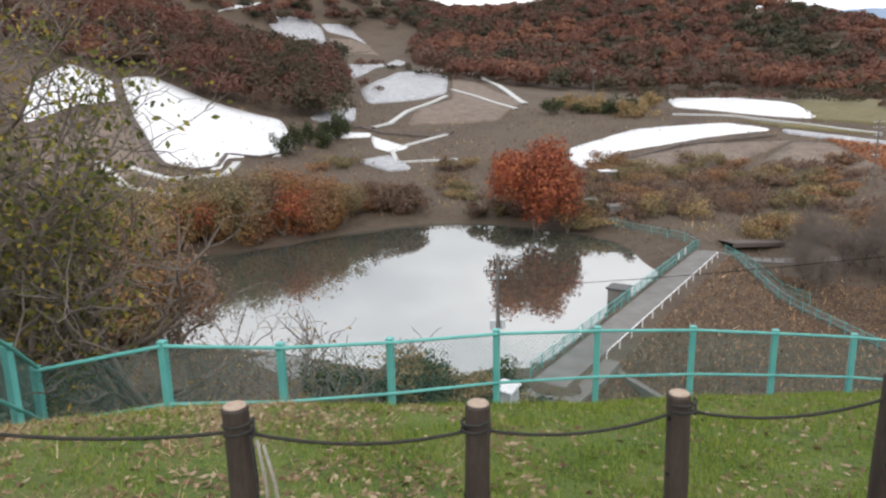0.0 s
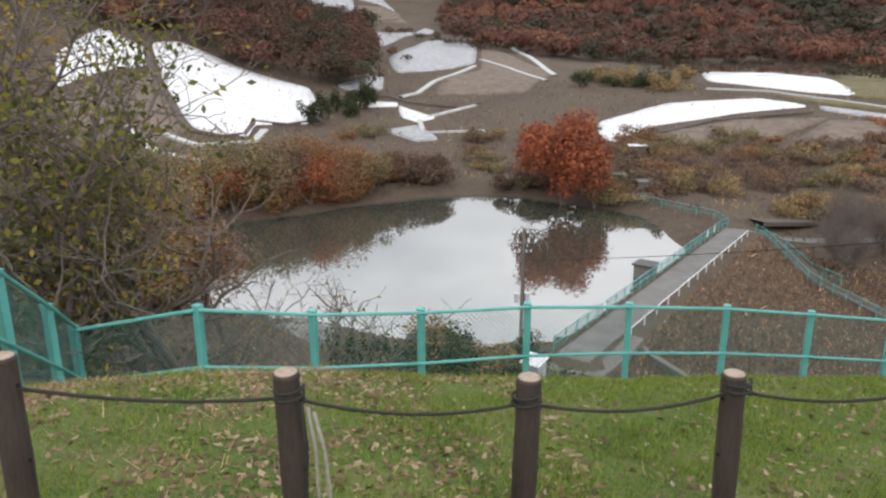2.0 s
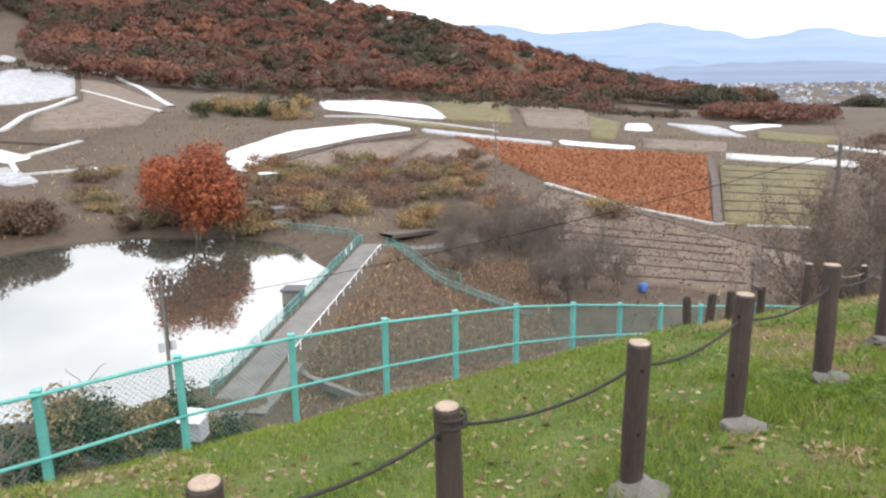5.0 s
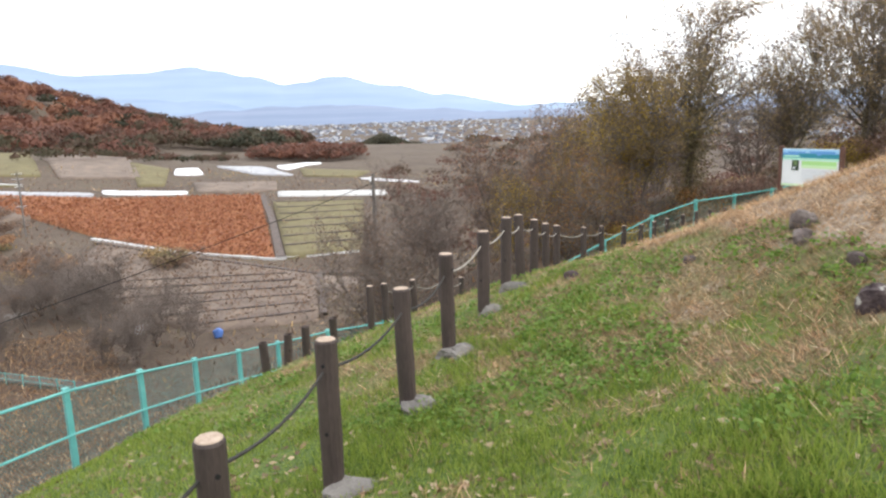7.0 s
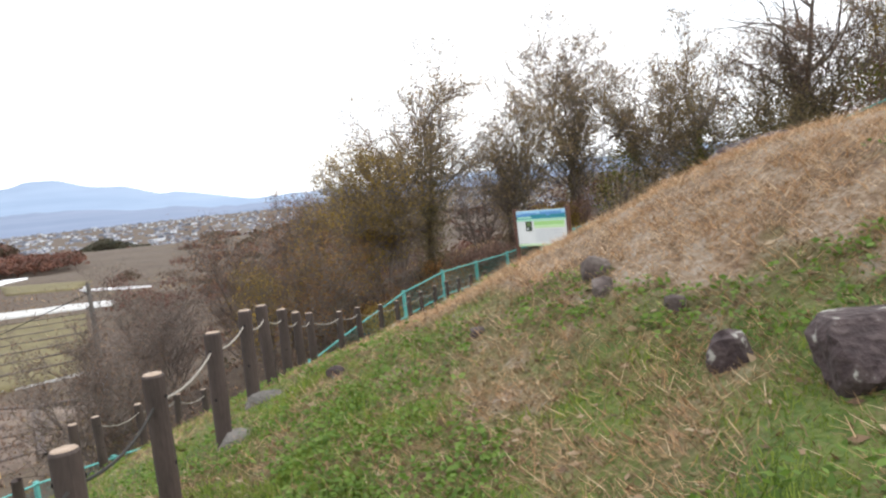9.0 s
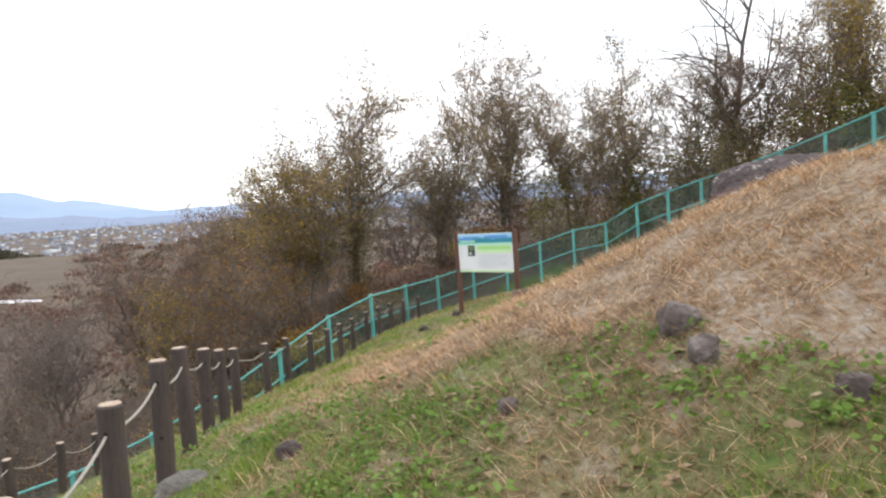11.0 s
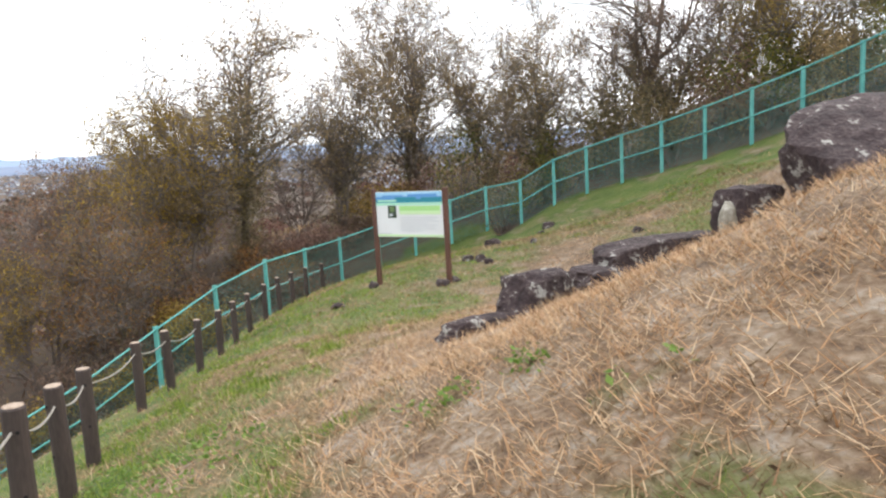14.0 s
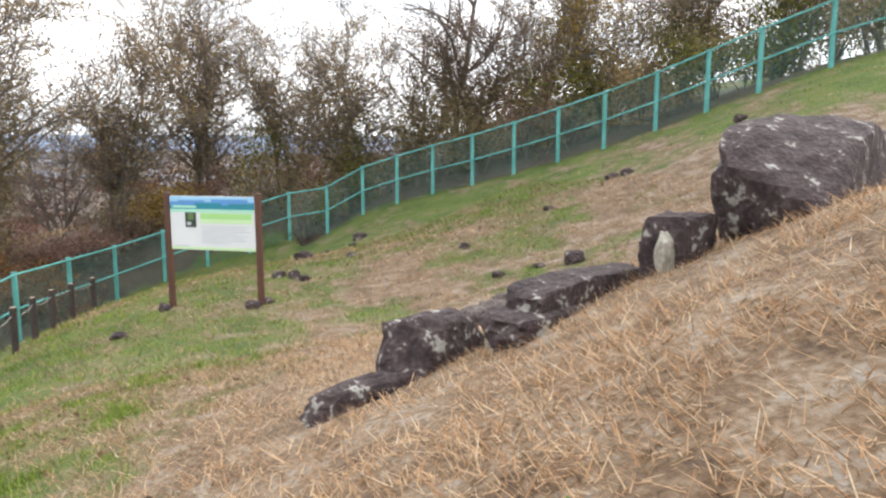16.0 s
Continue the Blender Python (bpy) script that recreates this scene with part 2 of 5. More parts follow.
def along(x, y):
    """Distance along the rope fence and distance downhill of the viewpoint."""
    return 0.92 * x + 0.38 * y, -0.38 * x + 0.92 * y


def steps(v, knots):
    """A broken line through (place, height) knots, rounded a little by averaging."""
    def line(w):
        if w <= knots[0][0]:
            return knots[0][1]
        for (a, p), (b, q) in zip(knots, knots[1:]):
            if w <= b:
                return p + (q - p) * (w - a) / (b - a)
        return knots[-1][1]
    return (line(v - 0.6) + 2 * line(v) + line(v + 0.6)) / 4


POND = -20.5
DAM_A, DAM_B, DAM_Z = (-4.2, 46.0), (12.8, 92.0), -19.2


def pond_reach(x, y):
    wob = 0.05 * math.sin(3 * math.atan2(y - 81, x + 27) + 1) + 0.03 * math.sin(7 * math.atan2(y - 81, x + 27))
    wob += 0.24 * math.exp(-((math.atan2(y - 81, x + 27) - 2.6) / 0.5) ** 2)
    return math.hypot((x + 27) / 36, (y - 81) / 33) + wob


def dam_coords(x, y):
    ux, uy = 0.347, 0.938
    px, py = x - DAM_A[0], y - DAM_A[1]
    return px * ux + py * uy, px * uy - py * ux


def swell(x, y, cx, cy, sx, sy, turn=0.0):
    c, s = math.cos(turn), math.sin(turn)
    u, v = ((x - cx) * c + (y - cy) * s) / sx, ((y - cy) * c - (x - cx) * s) / sy
    return math.exp(-0.5 * min(80.0, u * u + v * v))


def far_height(x, y):
    s, d = along(x, y)
    r = math.hypot(x, y)
    hill = steps(d, ((-60, 6), (-20, 4.0), (-8, 1.5), (0, -0.05), (2.6, -0.9), (6, -2.3), (11, -5.0), (20, -10.6), (30, -15.8), (40, -20.0), (70, -33)))
    hill -= 0.42 * max(0.0, (x - 28) * 0.76 + (y + 6.2) * 0.45 - 5.5 if y < 2 else (x - 33) * 0.8 + (y - 2) * 0.4 - 3.0) ** 1.0
    hill -= 0.0032 * max(0.0, s - 12) ** 1.6 * smooth(-25, 2, d) + 5.0 * smooth(38, 120, s) * smooth(-25, 2, d)
    floor = -24.5 + 0.07 * (min(y, 340 - 130 * smooth(60, 190, x)) - 60) if y > 20 else -27.3
    floor = max(floor, -27.5) - 26 * smooth(500, 1200, r) + 58 * smooth(1300, 3300, r)
    a, q = dam_coords(x, y)
    left = smooth(4, -4, q)
    floor += left * max(0.0, -18.9 - floor) * smooth(60, -20, y - 115)
    z = max(hill, floor) + 0.8 * math.exp(-abs(hill - floor) / 1.6)
    p = pond_reach(x, y)
    if q < 3 and p < 1.25 and y > 45:
        z = min(z, POND + 6.5 * (p - 1) + (0.0 if p < 1 else 0.35)) if p < 1.2 else z
    if -8 < a < 56 and q > -2.2:
        z = max(z, DAM_Z - 0.5 * max(0.0, q - 2.2) - 6 * smooth(48, 56, a) - 6 * smooth(-1, -8, a))
    if -6 < a < 56 and -4 < q <= -2.2:
        z = max(z, DAM_Z - 1.1 * (-2.2 - q) - 6 * smooth(50, 56, a))
    z += 62 * swell(x, y, -268, 236, 86, 82, 0.4)
    z += 150 * swell(x, y, -370, 830, 125, 165)
    z += 135 * swell(x, y, -590, 700, 160, 165)
    z += 92 * swell(x, y, 10, 740, 185, 150)
    z += 24 * swell(x, y, 225, 640, 105, 110)
    z += 15 * swell(x, y, -150, 400, 70, 90, 0.3)
    z += 5 * swell(x, y, 40, 260, 70, 40)
    return z

# low swells near the viewpoint: place, reach, height
SWELLS = [(7, 0.5, 1.8, 0.651), (7, 2.5, 1.8, 0.059), (9.5, 2.5, 1.8, -0.193), (10, -0.5, 2, 0.275), (4, 2.5, 2.2, -0.346), (1, 1.5, 2.2, -0.064), (-2, 1, 2.5, -0.63), (5, 5, 2.2, 0.235), (9, 6, 2.2, -0.113), (13, 6, 3.5, -0.159), (16, 1, 4, -1.468), (21, -2, 5, -0.592), (29, -4, 6, -3.623), (24, -9, 3.5, -0.211), (27, -6, 3.5, 0.935), (31, -1.5, 3.5, 1.44), (21, -12, 4, 0.378), (33, 2, 5, -2.453), (19, 5, 4, -0.166), (1, 9, 4, 0.081), (3, 13, 4, 0.119), (9, 11, 4, -0.108), (-5, 6, 4, 1.229), (5, -5, 4, 0.953), (12, -6, 4, -0.805), (-4, -5, 4, 0.492), (25, 8, 4, 0.092), (20, 10, 4, 0.495), (30, 8, 4, -1.745), (10, 18, 5, -0.414), (15, 13, 4, -0.435), (22, 15, 6, -4.75), (-6, 8, 3, -0.803), (-5, 4, 2, 0.234), (-2, 5.5, 2, -0.114), (3.45, 0.95, 0.9, -0.13), (7.3, -0.5, 1.5, -0.14)]


def gz(x, y):
    """Height of the ground."""
    z = far_height(x, y)
    if abs(x - 12) < 60 and abs(y) < 45:
        z += sum(k * swell(x, y, a, b, s, s) for a, b, s, k in SWELLS)
    r = math.hypot(x, y)
    if r > 130:  # far ground rolls a little
        z += min(1.5, (r - 130) * 0.005) * noise.noise((x * 0.03, y * 0.03, 1))
    return z


def dryness(x, y):
    """How far the turf has turned to straw: on the crown of the mound and its flank."""
    s, d = along(x, y)
    v = 1.15 * swell(x, y, 9.0, -1.6, 2.7, 3.4) + 0.75 * swell(x, y, 13, -5, 7, 3.0) + 0.62 * swell(x, y, 9.3, 2.6, 1.9, 1.5)
    v += 0.32 * swell(x, y, 5.8, 0.5, 1.3, 1.2) + 0.2 * swell(x, y, 4.2, 1.9, 1.6, 0.8) + 0.25 * swell(x, y, 15, 3.5, 4, 1.2) + 0.3 * swell(x, y, 20, 1, 6, 1.6)
    if x > 8:
        v += 0.5 * max(0.0, noise.noise((x * 0.35, y * 0.6, 17)) + 0.12)
    k = smooth(0.3, 3.5, x)
    v += k * (0.34 * noise.noise((x * 1.9, y * 1.9, 61)) + 0.2 * noise.noise((x * 4.6, y * 4.6, 62)) + 0.07)
    return v + 0.26 * noise.noise((x * 0.9, y * 0.9, 3.1)) + 0.22 * noise.noise((x * 2.6, y * 2.6, 7.7)) - 0.12


LAWN_EDGE = ((20.2, 13.6), (22.2, 11.8), (25.26, 9.5), (29.4, 7.8), (32.6, 5.0), (33.2, 3.0), (32.6, 0.6), (30.2, -3.0), (27.0, -6.5), (23.4, -9.6), (18.2, -14.4))


def lawn(x, y):
    """1 where mown turf covers the slope."""
    s, d = along(x, y)
    v = smooth(11.5, 8.5, d - 0.45 * max(0.0, -s)) * smooth(-16, -9, s)
    v *= smooth(10.3, 7.6, d) if 8 < s < 19 else 1.0
    if x > 17:
        for (a, b), (e, f) in zip(LAWN_EDGE, LAWN_EDGE[1:]):
            lo, hi = min(b, f), max(b, f)
            if lo <= y < hi:
                v *= smooth(0.8, -0.2, x - (a + (e - a) * (y - b) / (f - b)))
        if y > 13.6:
            v = 0.0
    return v


# ---- helpers for building ----
def link_mesh(name, bm, material, parent=None, label="", smooth_faces=False):
    me = bpy.data.meshes.new(name)
    bm.to_mesh(me)
    bm.free()
    for m in (material if isinstance(material, (list, tuple)) else [material]):
        me.materials.append(m)
    if smooth_faces:
        me.polygons.foreach_set("use_smooth", [True] * len(me.polygons))
    ob = new(name, me)
    if parent:
        ob.parent = parent
    if label:
        ob["label"] = label
    return ob


def part(name, bm, material, parent, label="", smooth_faces=False):
    return link_mesh(name, bm, material, parent, label, smooth_faces)


def thing(name, x, y, z, label, category, group="", kind="", turn=0.0):
    e = new(name)
    e.matrix_basis = pose(x, y, z, 0, 0, turn)
    return tagged(e, label, category, group, kind)


def add_box(bm, size, centre, bevel=0.0, turn=None):
    r = bmesh.ops.create_cube(bm, size=1.0)
    vs = r["verts"]
    bmesh.ops.scale(bm, vec=size, verts=vs)
    if bevel:
        es = list({e for v in vs for e in v.link_edges})
        vs = list({v for f in bmesh.ops.bevel(bm, geom=es, offset=bevel, segments=1, affect="EDGES")["faces"] for v in f.verts} | {v for v in vs if v.is_valid})
    if turn is not None:
        bmesh.ops.rotate(bm, cent=(0, 0, 0), matrix=turn, verts=vs)
    bmesh.ops.translate(bm, vec=centre, verts=vs)
    return vs


def box(size, centre=(0, 0, 0), bevel=0.0, turn=None):
    bm = bmesh.new()
    add_box(bm, size, centre, bevel, turn)
    return bm


def add_tube(bm, points, radii, sides=6, caps=True, mat=0):
    rings = []
    points = [Vector(p) for p in points]
    for i, p in enumerate(points):
        way = (points[min(i + 1, len(points) - 1)] - points[max(i - 1, 0)]).normalized()
        q = way.to_track_quat("Z", "Y")
        r = radii[i] if isinstance(radii, (list, tuple)) else radii
        rings.append([bm.verts.new(p + q @ Vector((r * math.cos(2 * math.pi * k / sides), r * math.sin(2 * math.pi * k / sides), 0))) for k in range(sides)])
    for a, b in zip(rings, rings[1:]):
        for k in range(sides):
            bm.faces.new((a[k], a[(k + 1) % sides], b[(k + 1) % sides], b[k])).material_index = mat
    if caps:
        bm.faces.new(rings[0][::-1]).material_index = mat
        bm.faces.new(rings[-1]).material_index = mat
    return rings


def tube(points, radii, sides=6):
    bm = bmesh.new()
    add_tube(bm, points, radii, sides)
    return bm


def faces_object(name, verts, faces_per, material, hue=None):
    """One mesh of many separate quads or triangles; verts has the shape (count, corners, 3)."""
    count = verts.shape[0]
    me = bpy.data.meshes.new(name)
    me.vertices.add(count * faces_per)
    me.vertices.foreach_set("co", verts.reshape(-1).astype(np.float32))
    me.loops.add(count * faces_per)
    me.loops.foreach_set("vertex_index", np.arange(count * faces_per, dtype=np.int32))
    me.polygons.add(count)
    me.polygons.foreach_set("loop_start", np.arange(0, count * faces_per, faces_per, dtype=np.int32))
    if hue is not None:
        at = me.attributes.new("hue", "FLOAT", "POINT")
        at.data.foreach_set("value", np.repeat(hue, faces_per).astype(np.float32))
    me.update(calc_edges=True)
    me.materials.append(material)
    return new(name, me)


def leaf_quads(rng, centres, size, flat=0.0, facing=None):
    """A small pointed leaf at each centre, turned at random or to face roughly outwards; flat: how far it lies level."""
    n = len(centres)
    a = rng.normal(size=(n, 3))
    a[:, 2] *= 1 - flat
    b = rng.normal(size=(n, 3))
    b[:, 2] *= 1 - flat
    if facing is not None:
        f = facing + rng.normal(0, 0.4, (n, 3))
        f /= np.linalg.norm(f, axis=1, keepdims=True) + 1e-9
        a -= f * (a * f).sum(1, keepdims=True)
        b = np.cross(f, a)
    a /= np.linalg.norm(a, axis=1, keepdims=True) + 1e-9
    b -= a * (a * b).sum(1, keepdims=True)
    b /= np.linalg.norm(b, axis=1, keepdims=True) + 1e-9
    s = (size * rng.uniform(0.6, 1.4, n))[:, None]
    c = np.asarray(centres)
    return np.stack([c - a * s, c + b * s * 0.55, c + a * s, c - b * s * 0.55], 1)


def blades(rng, pts, height, width, lean, least=0.2):
    """Blades of grass standing on pts, bent at random."""
    n = len(pts)
    p = np.asarray(pts)
    a = rng.uniform(0, 2 * np.pi, n)
    side = np.stack([np.cos(a), np.sin(a), np.zeros(n)], 1) * (width * rng.uniform(0.6, 1.4, n))[:, None]
    b = rng.uniform(0, 2 * np.pi, n)
    h = height * rng.uniform(0.45, 1.3, n)
    l = lean * rng.uniform(least, 1.0, n)
    bend = np.stack([np.cos(b) * np.sin(l), np.sin(b) * np.sin(l), np.cos(l)], 1) * h[:, None]
    return np.stack([p - side, p + side, p + side * 0.25 + bend, p - side * 0.25 + bend], 1)


# ---- the ground: one sheet to the horizon ----
def build_ground():
    spokes, rings = 560, [0.0, 0.3]
    while rings[-1] < 4700:
        rings.append(rings[-1] + max(0.2, rings[-1] * 0.032))
    verts, dry, turf = [], [], []
    cx, cy = 2.0, 2.0
    for r in rings[1:]:
        for k in range(spokes):
            a = 2 * math.pi * k / spokes
            x, y = cx + r * math.sin(a), cy + r * math.cos(a)
            z = gz(x, y)
            if r < 40:
                z += 0.035 * noise.noise((x * 0.8, y * 0.8, 0)) + 0.02 * noise.noise((x * 2.7, y * 2.7, 5))
            verts.append((x, y, z))
            near = r < 60
            dry.append(min(1.0, max(0.0, dryness(x, y))) if near else 0.0)
            turf.append(lawn(x, y) if near else 0.0)
    n = len(rings) - 1
    faces = [(i * spokes + k, i * spokes + (k + 1) % spokes, (i + 1) * spokes + (k + 1) % spokes, (i + 1) * spokes + k) for i in range(n - 1) for k in range(spokes)]
    verts.append((cx, cy, gz(cx, cy)))
    dry.append(0.0)
    turf.append(1.0)
    faces += [(len(verts) - 1, (k + 1) % spokes, k) for k in range(spokes)]
    me = bpy.data.meshes.new("ground")
    me.from_pydata(verts, [], [f[::-1] for f in faces])
    for key, vals in (("dry", dry), ("turf", turf)):
        me.attributes.new(key, "FLOAT", "POINT").data.foreach_set("value", vals)
    me.polygons.foreach_set("use_smooth", [True] * len(me.polygons))
    m = bpy.data.materials.new("ground")
    m.use_nodes = True
    nd, l = m.node_tree.nodes, m.node_tree.links
    b = nd["Principled BSDF"]
    b.inputs["Roughness"].default_value = 0.95
    geo = nd.new("ShaderNodeNewGeometry")

    def tex(scale, detail=5):
        t = nd.new("ShaderNodeTexNoise")
        t.inputs["Scale"].default_value, t.inputs["Detail"].default_value = scale, detail
        l.new(geo.outputs["Position"], t.inputs["Vector"])
        return t.outputs["Fac"]

    def blend(fac, a, c):
        k = nd.new("ShaderNodeMix")
        k.data_type = "RGBA"
        l.new(fac, k.inputs["Factor"])
        l.new(a, k.inputs[6])
        l.new(c, k.inputs[7])
        return k.outputs[2]

    def coloured(fac, stops):
        r = ramp(nd, stops)
        l.new(fac, r.inputs["Fac"])
        return r.outputs["Color"]

    fine, mid, wide = tex(22), tex(3.0), tex(0.06)
    patchy = nd.new("ShaderNodeMix")
    patchy.inputs["Factor"].default_value = 0.5
    l.new(fine, patchy.inputs[2])
    l.new(tex(1.1, 6), patchy.inputs[3])
    grass = coloured(patchy.outputs[0], [(0.36, (0.04, 0.075, 0.012)), (0.48, (0.085, 0.13, 0.022)), (0.55, (0.12, 0.15, 0.032)), (0.64, (0.15, 0.14, 0.055))])
    grit = nd.new("ShaderNodeMix")
    grit.inputs["Factor"].default_value = 0.5
    l.new(fine, grit.inputs[2])
    l.new(mid, grit.inputs[3])
    straw = coloured(grit.outputs[0], [(0.34, (0.075, 0.048, 0.03)), (0.46, (0.17, 0.11, 0.064)), (0.55, (0.25, 0.185, 0.125)), (0.66, (0.32, 0.28, 0.235))])
    earth = coloured(mid, [(0.3, (0.06, 0.042, 0.03)), (0.6, (0.13, 0.09, 0.06)), (0.75, (0.1, 0.085, 0.04))])
    both = nd.new("ShaderNodeMix")
    both.inputs["Factor"].default_value = 0.5
    l.new(wide, both.inputs[2])
    l.new(tex(0.55, 8), both.inputs[3])
    scrub = coloured(both.outputs[0], [(0.36, (0.03, 0.022, 0.018)), (0.46, (0.066, 0.048, 0.037)), (0.54, (0.1, 0.075, 0.057)), (0.62, (0.078, 0.068, 0.035)), (0.7, (0.14, 0.095, 0.062))])

    def attribute(key):
        a = nd.new("ShaderNodeAttribute")
        a.attribute_name = key
        return a.outputs["Fac"]

    def sharpen(v, lo, hi, grain):
        j = nd.new("ShaderNodeMath")
        j.operation = "MULTIPLY_ADD"
        l.new(grain, j.inputs[0])
        j.inputs[1].default_value = 0.5
        l.new(v, j.inputs[2])
        r = nd.new("ShaderNodeMapRange")
        r.inputs["From Min"].default_value, r.inputs["From Max"].default_value = lo, hi
        l.new(j.outputs[0], r.inputs["Value"])
        return r.outputs["Result"]

    turfed = blend(sharpen(attribute("dry"), 0.42, 0.78, mid), grass, straw)
    edge = blend(sharpen(attribute("turf"), 0.5, 0.8, mid), blend(mid, scrub, earth), turfed)
    l.new(edge, b.inputs["Base Color"])
    bp = nd.new("ShaderNodeBump")
    bp.inputs["Strength"].default_value, bp.inputs["Distance"].default_value = 0.8, 0.05
    l.new(fine, bp.inputs["Height"])
    l.new(bp.outputs["Normal"], b.inputs["Normal"])
    me.materials.append(m)
    ob = new("ground", me)
    return tagged(ob, "grassy hillside with dry straw patches above a valley", "ground", kind="structure")


build_ground()


# ---- pond ----
def build_pond():
    bm = bmesh.new()
    ring = [bm.verts.new((-27 + 44 * math.cos(a), 81 + 41 * math.sin(a), POND)) for a in (2 * math.pi * k / 96 for k in range(96))]
    bm.faces.new(ring)
    cut = bmesh.ops.bisect_plane(bm, geom=bm.verts[:] + bm.edges[:] + bm.faces[:], plane_co=(*DAM_A, 0), plane_no=(0.938, -0.347, 0), clear_outer=True)
    tagged(link_mesh("water", bm, M["water"]), "still grey-green pond water mirroring the cloudy sky", "pond", kind="structure")


build_pond()


# ---- mountains and the far plain ----
def build_mountains():
    def ridge(name, radius, base, profile, material, label):
        bm = bmesh.new()
        rows = []
        for k in range(0, 361):
            k = k / 2
            a = radians(-20 + k)
            for (p, u), (q, v) in zip(profile, profile[1:]):
                if p <= -20 + k <= q:
                    f = (-20 + k - p) / (q - p)
                    f = f * f * (3 - 2 * f)
                    h = u + (v - u) * f
            h += 0.16 * noise.noise((k * 0.33, radius, 0)) + 0.1 * noise.noise((k * 0.9, radius, 4)) + 0.05 * noise.noise((k * 2.3, radius, 8))
            x, y = math.sin(a), math.cos(a)
            top = 1 + radius * math.tan(radians(h))
            rows.append([bm.verts.new((x * (radius - w), y * (radius - w), zz)) for w, zz in ((700, base), (420, base + (top - base) * 0.35), (200, base + (top - base) * 0.72), (0, top), (-300, base))])
        for a, b in zip(rows, rows[1:]):
            for i in range(4):
                bm.faces.new((a[i], b[i], b[i + 1], a[i + 1]))
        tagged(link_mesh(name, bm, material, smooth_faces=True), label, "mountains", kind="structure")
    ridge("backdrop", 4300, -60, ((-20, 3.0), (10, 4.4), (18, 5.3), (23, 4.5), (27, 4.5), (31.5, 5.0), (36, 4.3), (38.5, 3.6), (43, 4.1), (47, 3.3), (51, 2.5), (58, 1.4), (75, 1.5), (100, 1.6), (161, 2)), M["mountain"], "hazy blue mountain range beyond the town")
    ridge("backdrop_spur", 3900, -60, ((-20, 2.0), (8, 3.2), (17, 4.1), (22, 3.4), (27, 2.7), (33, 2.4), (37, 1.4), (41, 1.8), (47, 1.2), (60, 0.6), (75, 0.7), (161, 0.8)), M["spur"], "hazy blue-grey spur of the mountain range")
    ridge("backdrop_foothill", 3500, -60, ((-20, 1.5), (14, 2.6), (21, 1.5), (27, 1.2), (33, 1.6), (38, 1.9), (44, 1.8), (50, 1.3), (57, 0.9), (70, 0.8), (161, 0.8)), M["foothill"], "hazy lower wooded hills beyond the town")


build_mountains()


def build_town():
    rng = np.random.default_rng(5)
    bm = bmesh.new()
    for i in range(2200):
        a = radians(rng.uniform(27, 100))
        r = rng.uniform(1000, 3100)
        x, y = r * math.sin(a), r * math.cos(a)
        w, d, h = rng.uniform(6, 15), rng.uniform(6, 12), rng.uniform(3, 6.5)
        if rng.random() < 0.06:
            w, d, h = w * 3, d * 2, h * 1.2
        z = gz(x, y)
        add_box(bm, (w, d, h + 2), (x, y, z + h / 2 - 1))
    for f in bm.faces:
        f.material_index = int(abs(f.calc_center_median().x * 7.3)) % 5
    tagged(link_mesh("town_houses", bm, [M["hazed_wall"], M["hazed_roof"], M["hazed_roof"], M["hazed_wall"], M["s_grey"]]), "houses of a distant town on the plain, coloured pale with haze", "houses", kind="stuff")


build_town()


# ---- rope fence ----
def rope_post(x, y, height=0.85, lean=(0, 0), group="rope fence posts", drop=0.0):
    z = gz(x, y) - drop
    t = thing("rope_post", x, y, z, "dark brown imitation-log post with pale cut top", "post", group)
    t.matrix_basis = pose(x, y, z, lean[0], lean[1], random.uniform(0, 360))
    bm = bmesh.new()
    ring = [(0, 0, -0.12), (0, 0, 0.1), (0, 0, 0.35), (0, 0, 0.6), (0, 0, height - 0.012), (0, 0, height)]
    add_tube(bm, ring, [0.063, 0.061, 0.064, 0.061, 0.062, 0.056], 14)
    for v in bm.verts:
        v.co.x += 0.004 * noise.noise((v.co.z * 6, x, y))
    part("shaft", bm, M["post"], t, smooth_faces=False)
    bm = bmesh.new()
    add_tube(bm, [(0, 0, height + 0.0005), (0, 0, height + 0.005)], [0.054, 0.05], 14)
    part("cut_top", bm, M["post_top"], t, "pale weathered cut top")
    for h in (height - 0.13, 0.36):
        for a in (0.6, 0.6 + math.pi):
            c = Vector((math.cos(a), math.sin(a), 0))
            part("rope_hole", tube([c * 0.05 + Vector((0, 0, h)), c * 0.0665 + Vector((0, 0, h))], 0.011, 8), M["hole"], t)
    return t


ROPE_LINE = [(-3.95, 1.25), (-2.85, 1.74), (-1.81, 2.14), (-0.80, 2.64), (0.28, 2.90), (1.29, 3.38), (2.35, 3.77), (3.38, 4.21), (4.43, 4.59),
             (5.47, 5.01), (6.49, 5.46), (7.51, 5.88), (8.53, 6.27), (9.6, 6.68), (12.11, 7.45), (13.12, 7.5), (14.7, 7.7), (16.1, 7.85),
             (17.3, 7.95), (18.4, 8.0), (19.5, 7.95), (20.6, 7.9), (21.6, 7.8), (22.6, 7.65), (23.7, 7.4)]
LOW_LINE = [(6.9, 8.75), (7.63, 9.08), (9.0, 9.6), (10.3, 10.0), (11.6, 10.4)]
STUBS = [(4.55, 8.5), (4.95, 8.55), (5.35, 8.6), (6.0, 8.7)]


